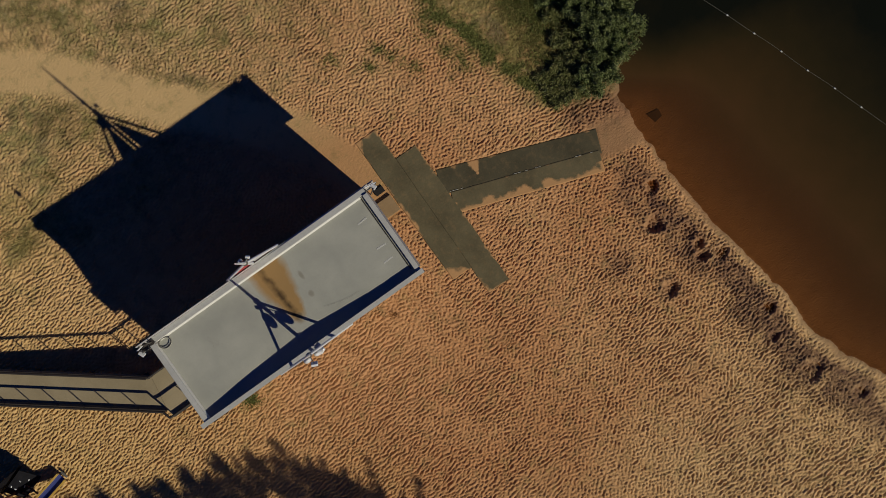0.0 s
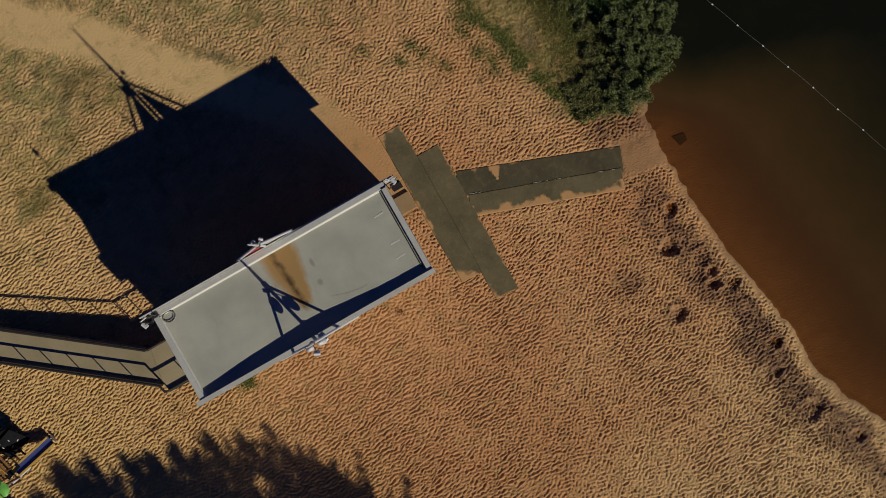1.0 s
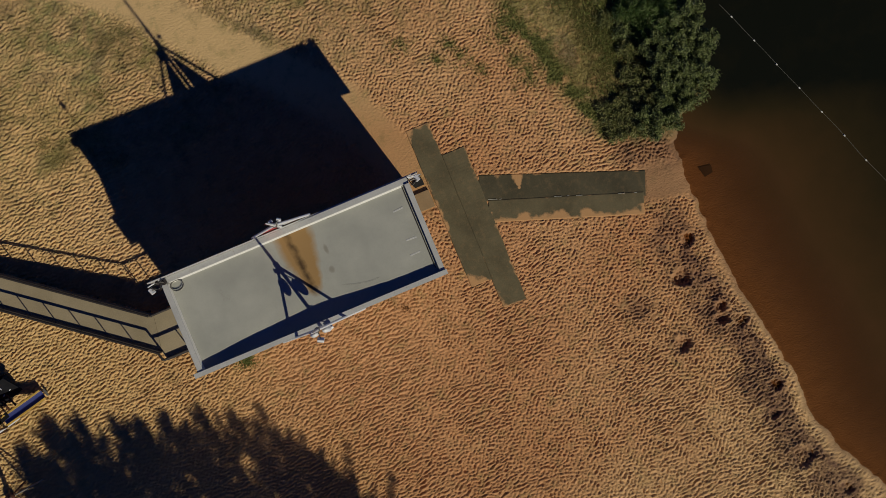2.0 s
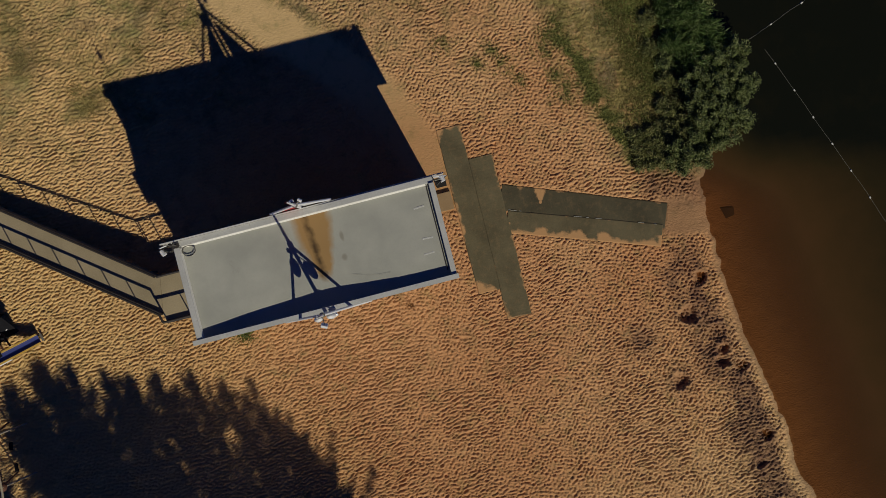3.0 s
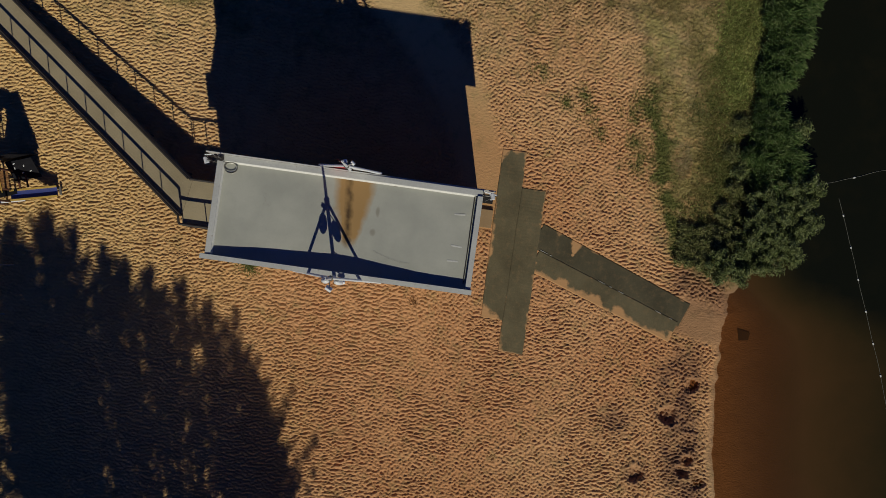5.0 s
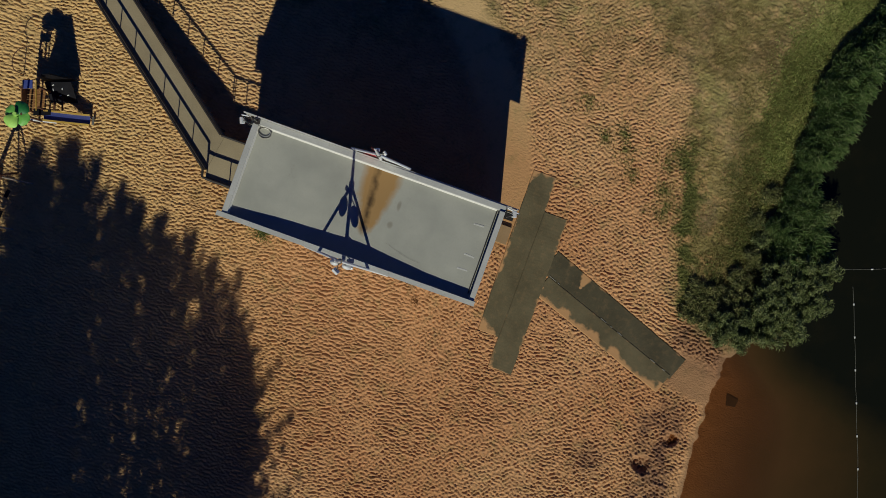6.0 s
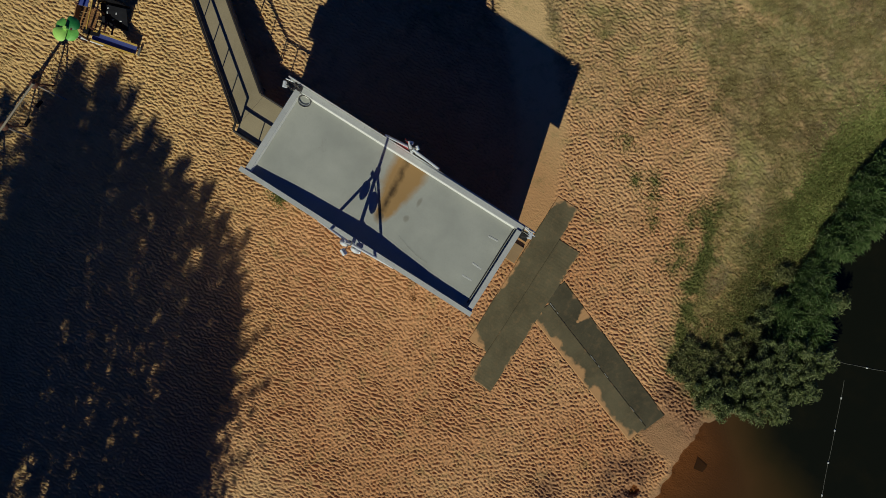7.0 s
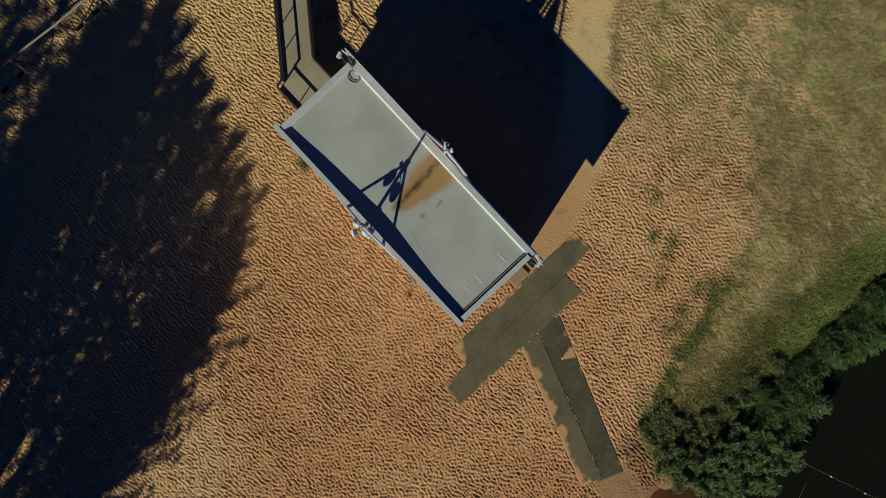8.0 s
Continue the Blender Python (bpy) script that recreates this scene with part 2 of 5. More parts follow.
GRASS_GREEN = leaf_material("green_grass", [(0.15, (0.105, 0.135, 0.036)), (0.5, (0.205, 0.23, 0.062)), (0.9, (0.37, 0.365, 0.12))], 0.8)
LUSH = leaf_material("lush_grass", [(0.15, (0.19, 0.23, 0.055)), (0.5, (0.33, 0.38, 0.10)), (0.9, (0.50, 0.51, 0.18))], 0.8)
HERB = leaf_material("rough_herbs", [(0.2, (0.17, 0.15, 0.05)), (0.45, (0.30, 0.26, 0.09)), (0.65, (0.46, 0.37, 0.15)), (0.9, (0.30, 0.34, 0.10))], 0.8)


# ---- building blocks ----
def thing(name, at, label, category, group="", kind=""):
    """An empty at a thing's base, which carries its parts."""
    e = new(name)
    e.empty_display_size = 0.3
    e.matrix_world = pose(*at)
    return tagged(e, label, category, group, kind)


def link(name, bm, material, smooth=False):
    me = bpy.data.meshes.new(name)
    bm.to_mesh(me)
    bm.free()
    me.materials.append(material)
    if smooth:
        me.shade_smooth()
    return new(name, me)


def base_of(parent):
    at = Vector()
    while parent:
        at += parent.location
        parent = parent.parent
    return at


def part(name, bm, material, parent, label="", smooth=False):
    """Links a bmesh, drawn in world places, as one mesh under a thing or part."""
    bmesh.ops.translate(bm, vec=-base_of(parent), verts=bm.verts)
    ob = link(name, bm, material, smooth)
    ob.parent = parent
    return tagged(ob, label)


def box(centre, size, bevel=0.0, turn=(0, 0, 0), bm=None):
    bm = bm or bmesh.new()
    m = pose(*centre, *turn) @ Matrix.Diagonal((*size, 1))
    made = bmesh.ops.create_cube(bm, size=1.0, matrix=m)["verts"]
    if bevel:
        edges = list({e for v in made for e in v.link_edges})
        bmesh.ops.bevel(bm, geom=edges, offset=bevel, segments=2, affect="EDGES", profile=0.5)
    return bm


def tube(a, b, r, r2=None, sides=10, bm=None):
    bm = bm or bmesh.new()
    a, b = Vector(a), Vector(b)
    m = Matrix.Translation((a + b) / 2) @ (b - a).to_track_quat("Z", "Y").to_matrix().to_4x4()
    bmesh.ops.create_cone(bm, cap_ends=True, segments=sides, radius1=r, radius2=r if r2 is None else r2, depth=(b - a).length, matrix=m)
    return bm


def prism(points, z0, z1, bm=None):
    """An upright prism over a plan outline."""
    bm = bm or bmesh.new()
    low = [bm.verts.new((x, y, z0)) for x, y in points]
    top = [bm.verts.new((x, y, z1)) for x, y in points]
    n = len(points)
    bm.faces.new(low[::-1])
    bm.faces.new(top)
    for i in range(n):
        bm.faces.new((low[i], low[(i + 1) % n], top[(i + 1) % n], top[i]))
    return bm


def raw(name, verts, faces, material):
    me = bpy.data.meshes.new(name)
    me.from_pydata(verts, [], faces)
    me.materials.append(material)
    return new(name, me)


# ---- ground: one sheet, trodden sand, a shore and grass ----
SHORE_Y = [-400, -60, -26, -20.2, -18.2, -16.1, -14.1, -11.7, -9.7, -8.1, -6.5, -4.5, -2.6, -0.8, 0.3, 1.0, 2.4, 3.8, 5.6, 7.9, 8.7, 10.4, 12.0, 18, 60, 400]
SHORE_X = [90, 36, 24.0, 21.8, 20.8, 20.25, 20.2, 19.9, 19.55, 19.1, 19.0, 18.75, 18.95, 19.15, 20.0, 21.3, 22.0, 22.1, 21.6, 20.4, 20.1, 20.2, 20.4, 21.6, 40, 160]


def shore(y):
    return np.interp(y, SHORE_Y, SHORE_X)


def hashed(i, j, k):
    h = np.sin(i * 127.1 + j * 311.7 + k * 74.7) * 43758.5453
    return h - np.floor(h)


def value_noise(x, y, k):
    i, j = np.floor(x), np.floor(y)
    u, v = x - i, y - j
    u, v = u * u * (3 - 2 * u), v * v * (3 - 2 * v)
    a, b = hashed(i, j, k), hashed(i + 1, j, k)
    c, d = hashed(i, j + 1, k), hashed(i + 1, j + 1, k)
    return (a * (1 - u) + b * u) * (1 - v) + (c * (1 - u) + d * u) * v


def cloud(x, y, k, octaves=4):
    total, gain = 0.0, 0.5
    for o in range(octaves):
        total = total + gain * value_noise(x * 2 ** o, y * 2 ** o, k + o)
        gain *= 0.5
    return total / (1 - 0.5 ** octaves)


def prints(x, y, cell, k):
    """Overlapping oval hollows with low rims, as feet leave them."""
    gx, gy = np.floor(x / cell), np.floor(y / cell)
    out = np.zeros_like(x)
    for di in (-1, 0, 1):
        for dj in (-1, 0, 1):
            i, j = gx + di, gy + dj
            px = (i + 0.1 + 0.8 * hashed(i, j, k)) * cell
            py = (j + 0.1 + 0.8 * hashed(i, j, k + 1)) * cell
            a = (hashed(i, j, k + 2) - 0.5) * 2.6
            dx, dy = x - px, y - py
            u = (dx * np.cos(a) + dy * np.sin(a)) / (cell * (0.38 + 0.2 * hashed(i, j, k + 3)))
            v = (-dx * np.sin(a) + dy * np.cos(a)) / (cell * 0.26)
            d = u * u + v * v
            out += (0.6 + 0.6 * hashed(i, j, k + 4)) * (-np.exp(-d) + 0.38 * np.exp(-0.5 * (np.sqrt(d) - 1.75) ** 2 * 5))
    return out


def ripple(x, y, k):
    """Gradient noise, for the churned ridges between the prints."""
    i, j = np.floor(x), np.floor(y)
    u, v = x - i, y - j

    def dot(a, b):
        t = hashed(i + a, j + b, k) * 6.2832
        return np.cos(t) * (u - a) + np.sin(t) * (v - b)

    s, t = u * u * u * (u * (6 * u - 15) + 10), v * v * v * (v * (6 * v - 15) + 10)
    return (dot(0, 0) * (1 - s) + dot(1, 0) * s) * (1 - t) + (dot(0, 1) * (1 - s) + dot(1, 1) * s) * t


def furrows(x, y, length, spread, seed, count=24):
    """Meandering ridges of one usual width: many crossing waves, mostly crests running east to west."""
    rng = np.random.default_rng(seed)
    out = np.zeros_like(x)
    for _ in range(count):
        k = 6.2832 / (length * rng.uniform(0.62, 1.45))
        a = 1.62 + spread * rng.normal()
        out += np.sin(k * (x * np.cos(a) + y * np.sin(a)) + rng.uniform(0, 6.2832))
    return out / math.sqrt(count / 2)


def smooth(v, a, b):
    t = np.clip((v - a) / (b - a), 0, 1)
    return t * t * (3 - 2 * t)


def near_line(x, y, line, width, soft):
    """1 near a line of plan points, falling to 0."""
    best = np.full_like(x, 1e9)
    for (ax, ay), (bx, by) in zip(line, line[1:]):
        t = np.clip(((x - ax) * (bx - ax) + (y - ay) * (by - ay)) / ((bx - ax) ** 2 + (by - ay) ** 2), 0, 1)
        best = np.minimum(best, np.hypot(x - ax - t * (bx - ax), y - ay - t * (by - ay)))
    return 1 - smooth(best, width, width + soft)


HOLES = [(16.85, -7.25, 0.42, 0.34), (15.54, -10.42, 0.36, 0.28), (17.95, -9.95, 0.30, 0.34), (18.05, -9.4, 0.28, 0.30), (17.8, -5.6, 0.34, 0.22),
         (18.0, -8.5, 0.4, 0.14), (18.7, -10.4, 0.34, 0.16), (19.1, -14.1, 0.3, 0.2), (18.43, -15.44, 0.24, 0.2), (19.03, -18.0, 0.5, 0.25), (20.4, -20.3, 0.3, 0.2),
         (14.2, -7.9, 0.4, 0.06)]
TRACK = [(-7.5, 20.5), (-5.8, 18.3), (-3.5, 16.5), (-1.7, 14.2), (0.2, 11.9), (2.0, 10.2), (4.2, 7.6), (5.4, 5.0), (6.3, 3.0)]


def grass_at(x, y):
    """How grassy the ground is: thin turf to the north-west, dry meadow and a green verge on the spit."""
    n = cloud(x * 0.35, y * 0.35, 40) - 0.5
    west = smooth(y + 0.15 * x + 9 * n, 7.0, 12.0) * smooth(x, 3.0, -3.0) * (0.45 + 1.5 * np.clip(cloud(x * 0.55, y * 0.55, 48) - 0.42, 0, 0.3))
    for line, wide in (([(-10.6, 10.5), (-8.4, 10.8), (-7.2, 9.6)], 0.25), ([(-15, 11.4), (-13, 12.4)], 0.4), ([(-3.31, 20.77), (-1.08, 18.49), (1.86, 16.22)], 0.5), ([(-0.62, 14.2), (1.27, 12.44), (3.0, 10.44)], 0.15), ([(-5.92, 15.62), (-3.78, 13.22)], 0.4), ([(2.38, 14.98), (4.31, 13.26)], 0.1)):
        west = np.maximum(west, near_line(x, y, line, wide, 1.2) * np.clip(0.5 + 1.6 * (cloud(x * 0.9, y * 0.9, 49) - 0.35), 0, 0.9))
    north = smooth(y + 5 * n, 6.0, 15.0) * 0.5
    edge = np.interp(y, [-30, -0.6, 0.4, 1.2, 4.1, 6.7, 7.6, 9.3, 11.3, 13, 15, 18, 40], [60, 19.0, 16.5, 16.1, 15.2, 14.5, 14.2, 13.9, 11.8, 9.8, 7.9, 4.3, -14])
    wild = smooth(y, 7.5, 13)
    spit = smooth(x - edge + (1.2 + 6 * wild) * n + (0.9 + 2 * wild) * (cloud(x * 1.4, y * 1.4, 44) - 0.5), -1.5 - 1.8 * wild, 1.1 + 2.0 * wild)
    bare = np.maximum(near_line(x, y, [(4.6, 12.6), (6.4, 14.6), (5.4, 19.5)], 0.3, 0.7), near_line(x, y, [(7.6, 14.2), (7.4, 16.4), (5.9, 20)], 0.2, 0.5))
    bare = np.maximum(bare, np.exp(-((x - 9.8) / 1.2) ** 2 - ((y - 17.6) / 0.7) ** 2))
    spit = spit * (1 - 0.9 * bare * np.clip(2.2 * cloud(x * 1.1, y * 1.1, 46) - 0.4, 0, 1))
    return np.clip(np.maximum(np.maximum(west, north), spit), 0, 1)


def axis(lo, hi, step, core=None):
    """Grid lines: fine in the core, coarser to lo and hi, then ever wider to the horizon."""
    c0, c1, fine = core or (lo, hi, step)
    inner = np.concatenate([np.arange(lo, c0 - step / 2, step), np.arange(c0, c1 - fine / 2, fine), np.arange(c1, hi + step / 2, step)])
    grow, out, w = step, [], 0.0
    while w < 1800:
        grow *= 1.45
        w += grow
        out.append(w)
    out = np.array(out)
    return np.concatenate([(inner[0] - out)[::-1], inner, inner[-1] + out])


def verge(x, y):
    """The greener fringes: beside the reeds, along the sand's edge and a few tufts in the sand."""
    line = np.interp(y, [-1, 0.4, 3.2, 5.7, 7.5, 10.2, 14.2, 16.6, 22], [18, 18.6, 19.0, 19.0, 18.8, 18.5, 19.0, 20.0, 21])
    bank = 1.1 * np.exp(-((x - line + 0.9) / 1.3) ** 2) * (x < line + 0.6) * smooth(y, 1, 5)
    edge = np.interp(y, [-0.6, 0.4, 1.2, 4.1, 6.7, 7.6, 9.3], [19.0, 16.5, 16.1, 15.2, 14.5, 14.2, 13.9])
    rim = 0.95 * np.exp(-((x - edge + 0.05) / 0.36) ** 2) * smooth(y, 9.6, 8.4) * smooth(y, 0.0, 0.8)
    spots = np.zeros_like(x)
    for sx, sy, r in ((10.5, 8.2, 0.34), (10.9, 7.3, 0.42), (9.66, 7.66, 0.3), (8.2, 8.99, 0.4), (12.85, 7.46, 0.4), (13.1, 7.2, 0.3), (13.46, 8.06, 0.5), (13.27, 6.1, 0.42), (13.74, 5.25, 0.6), (14.6, 4.5, 0.32), (14.63, 6.5, 0.5), (15.16, 4.74, 0.45), (15.8, 3.2, 0.4), (14.9, 6.3, 0.5), (11.45, 6.3, 0.3)):
        spots = np.maximum(spots, np.exp(-((x - sx) ** 2 + (y - sy) ** 2) / (1.3 * r) ** 2))
    return np.clip(np.clip(bank * 0.95 + rim, 0, 1) * np.clip(3.2 * cloud(x * 1.7, y * 1.7, 90) - 0.95, 0, 1) + 0.6 * spots * np.clip(2.6 * cloud(x * 3, y * 3, 91) - 0.45, 0, 1), 0, 1)


def umber(x, y):
    """Scorched brown patches in the dry meadow."""
    line = near_line(x, y, [(8.9, 11.6), (10.3, 12.6), (12.4, 13.9), (14.8, 14.3)], 0.7, 2.2)
    line = np.maximum(line, near_line(x, y, [(9.6, 15.2), (10.6, 15.8)], 0.3, 1.0))
    line = np.maximum(line, near_line(x, y, [(16.9, 1.6), (17.6, 4.0), (18.0, 6.5)], 0.3, 1.1))
    line = np.maximum(line, near_line(x, y, [(-5.6, 14.9), (-4.6, 14.2)], 0.3, 0.9))
    return np.clip(line * (0.25 + 1.1 * cloud(x * 0.9, y * 0.9, 120)), 0, 1)


def lush(x, y):
    """The strip of fresh yellow-green grass behind the reeds."""
    line = np.interp(y, [6, 8, 10, 12, 14, 16, 18, 24], [18.4, 18.2, 18.1, 18.1, 18.2, 18.6, 19.6, 22.6])
    return np.exp(-((x - line) / (0.75 + 0.09 * np.clip(y - 9, 0, 9))) ** 2) * smooth(y, 6, 10)


BELTS = [((0.014, -0.55), (7.42, -3.65), (7.38, 4.9), 1.22, "olive-brown rubber belt lying on sand beside the house"),
         ((0.020, -0.55), (8.53, -5.22), (8.60, 3.08), 1.24, "olive-brown rubber belt with sandy corners on sand"),
         ((0.004, -0.75), (9.1, 0.84), (16.95, -2.16), 1.30, "dark brown rubber belt leading to the water"),
         ((0.010, 0.30), (9.1, -0.45), (16.5, -3.07), 1.14, "green-grey rubber belt leading to the water")]


def build_ground():
    xs, ys = axis(-24.0, 24.0, 0.10, (-18.8, 20.0, 0.056)), axis(-26.0, 23.0, 0.08, (-14.0, 9.0, 0.039))
    ys = np.concatenate([ys[ys < -25.9], np.arange(-25.86, -14.02, 0.046), ys[(ys > -14.01) & (ys < 8.99)], np.arange(9.0, 18.0, 0.05), ys[ys > 18.03]])
    x, y = np.meshgrid(xs, ys)
    far = smooth(np.maximum(np.abs(x - 1), np.abs(y + 1)), 23, 60)
    off = x - shore(y) + (cloud(x * 0.5, y * 0.5, 3) - 0.5) * 0.8 + (cloud(x * 2.2, y * 2.2, 4) - 0.5) * 0.25
    grass = grass_at(x, y)
    path = near_line(x, y, TRACK, 0.75, 0.8)
    flat = near_line(x, y, [(16.9, -2.2), (19.5, -2.7)], 0.7, 0.5)
    path = np.maximum(path, near_line(x, y, [(6.3, 3.0), (6.2, 1.2)], 0.35, 0.4))
    grass *= 1 - near_line(x, y, TRACK, 0.6, 0.9)
    dirt = smooth(off, -3.6, -1.9) * (1 - smooth(off, -0.85, -0.40)) * smooth(y, -2.4, -5.5) * smooth(cloud(x * 0.8, y * 0.8, 9) + 0.12 * smooth(y, -12, -17), 0.30, 0.60)
    dirt = np.maximum(dirt, near_line(x, y, [(17.0, -0.5), (18.7, -1.1)], 0.4, 1.1) * 0.75)
    for hx, hy, r, d in HOLES:
        dirt = np.maximum(dirt, 0.8 * np.exp(-((x - hx) ** 2 + (y - hy) ** 2) / (r * 1.9) ** 2))
    laid = np.zeros_like(x)
    for _, a, b, width, *_ in BELTS:
        d = np.hypot(b[0] - a[0], b[1] - a[1])
        u, v = (b[0] - a[0]) / d, (b[1] - a[1]) / d
        along, across = (x - a[0]) * u + (y - a[1]) * v, (y - a[1]) * u - (x - a[0]) * v
        laid = np.maximum(laid, smooth(np.minimum(np.minimum(along, d - along), width / 2 - np.abs(across)), -0.06, 0.03))
    laid = np.maximum(laid, smooth(np.minimum(0.5 - np.abs(x - 6.3), 0.9 - np.abs(y - 1.6)), -0.05, 0.1))
    wet = np.maximum(smooth(off, -0.30, 0.28), 0.66 * near_line(x, y, [(17.0, -2.3), (19.3, -2.7)], 0.6, 0.4))
    z = 0.10 * (cloud(x * 0.16, y * 0.16, 21) - 0.5) * (1 - far) * (1 - laid) - 0.036 * laid
    warp = cloud(x * 0.5, y * 0.5, 12) - 0.5
    wx, wy = x + 0.09 * ripple(x * 3.4, y * 3.4, 81) + 0.02 * ripple(x * 8.0, y * 8.0, 85), y + 0.09 * ripple(x * 3.4, y * 3.4, 82) + 0.02 * ripple(x * 8.0, y * 8.0, 87)
    kind = smooth(cloud(x * 0.22, y * 0.22, 15) + 0.018 * (x - 8) + 0.2 * smooth(y, 4, 9), 0.42, 0.62)
    ridge = np.tanh(1.25 * ((1 - kind) * furrows(wx, wy, 0.168, 0.55, 7, 34) + kind * furrows(wx, wy, 0.178, 1.1, 8, 34)) / np.hypot(kind, 1 - kind))
    ridge = ridge * (0.72 + 0.16 * cloud(x * 0.9, y * 0.9, 16) + 0.42 * value_noise(x * 3.4, y * 3.4, 17)) + 0.38 * ripple(wx * 9.0, wy * 12.5, 86)
    tread = 0.25 * prints(x + warp, y - warp, 0.34, 50) + ridge
    strength = 0.047 * (1 + 0.15 * smooth(x - 0.5 * y, 12, 22)) * (1 - 0.9 * laid) * (1 - 0.92 * np.maximum(path, flat)) * (1 - 0.6 * smooth(grass, 0.3, 0.95)) * (1 - smooth(off, -0.40, 0.05)) * (0.95 + 0.25 * cloud(x * 0.4, y * 0.4, 33)) * (1 - far)
    z += strength * tread + smooth(grass, 0.2, 0.8) * (1 - path) * (1 - smooth(off, -0.4, 0.05)) * (1 - far) * (0.05 * ripple(x * 3.6, y * 3.6, 71) + 0.03 * ripple(x * 8.0, y * 8.0, 72))
    for hx, hy, r, d in HOLES:
        q = np.hypot(x - hx + 0.25 * r * np.sin(5 * y), y - hy) / r
        z += 0.95 * d * (-np.exp(-q ** 6) + 0.13 * np.exp(-((q - 1.4) * 3) ** 2))
    z += dirt * 0.09 * (cloud(x * 3, y * 3, 60) - 0.35)
    z -= smooth(off, -0.7, 0.5) * 0.16 + np.clip(off, 0, 12) * 0.11 + smooth(off, 12, 60) * 2
    v = np.stack([x, y, z], -1).reshape(-1, 3)
    h, w = x.shape
    i = np.arange(h * w).reshape(h, w)
    f = np.stack([i[:-1, :-1], i[:-1, 1:], i[1:, 1:], i[1:, :-1]], -1).reshape(-1, 4)
    me = bpy.data.meshes.new("ground")
    me.vertices.add(len(v))
    me.vertices.foreach_set("co", v.astype(np.float32).ravel())
    me.loops.add(f.size)
    me.loops.foreach_set("vertex_index", f.astype(np.int32).ravel())
    me.polygons.add(len(f))
    me.polygons.foreach_set("loop_start", np.arange(0, f.size, 4, dtype=np.int32))
    me.update(calc_edges=True)
    for key, value in (("grass", grass), ("wet", wet), ("path", path), ("dirt", dirt), ("green", verge(x, y)), ("umber", umber(x, y)), ("lush", lush(x, y))):
        a = me.attributes.new(key, "FLOAT", "POINT")
        a.data.foreach_set("value", value.astype(np.float32).ravel())
    me.materials.append(GROUND)
    me.shade_smooth()
    tagged(new("ground", me), "trodden orange beach sand with grassy banks and a wet shore", "ground", kind="structure")


def build_water():
    xs = np.concatenate([np.arange(17.5, 45, 0.25), 45 * 1.35 ** np.arange(0, 13)])
    ys = axis(-40.0, 40.0, 0.5)
    x, y = np.meshgrid(xs, ys)
    off = x - shore(y)
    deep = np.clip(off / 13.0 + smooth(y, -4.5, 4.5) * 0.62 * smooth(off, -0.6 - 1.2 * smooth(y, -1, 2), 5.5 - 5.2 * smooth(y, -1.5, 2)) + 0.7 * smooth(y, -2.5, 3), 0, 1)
    h, w = x.shape
    v = np.stack([x, y, np.full_like(x, -0.13)], -1).reshape(-1, 3)
    i = np.arange(h * w).reshape(h, w)
    f = np.stack([i[:-1, :-1], i[:-1, 1:], i[1:, 1:], i[1:, :-1]], -1).reshape(-1, 4)[(off[1:, 1:] > -1.0).ravel()]
    ob = raw("water", v.tolist(), f.tolist(), WATER)
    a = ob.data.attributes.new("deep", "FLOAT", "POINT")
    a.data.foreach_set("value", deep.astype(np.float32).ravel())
    ob.data.shade_smooth()
    tagged(ob, "calm dark lake water, tea-brown where it is shallow", "water", kind="structure")


build_ground()
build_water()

# ---- the beach house ----
TOP, LID = 7.16, 6.90          # parapet top, roof surface
L, R, F, B = -6.10, 5.92, -2.36, 2.33


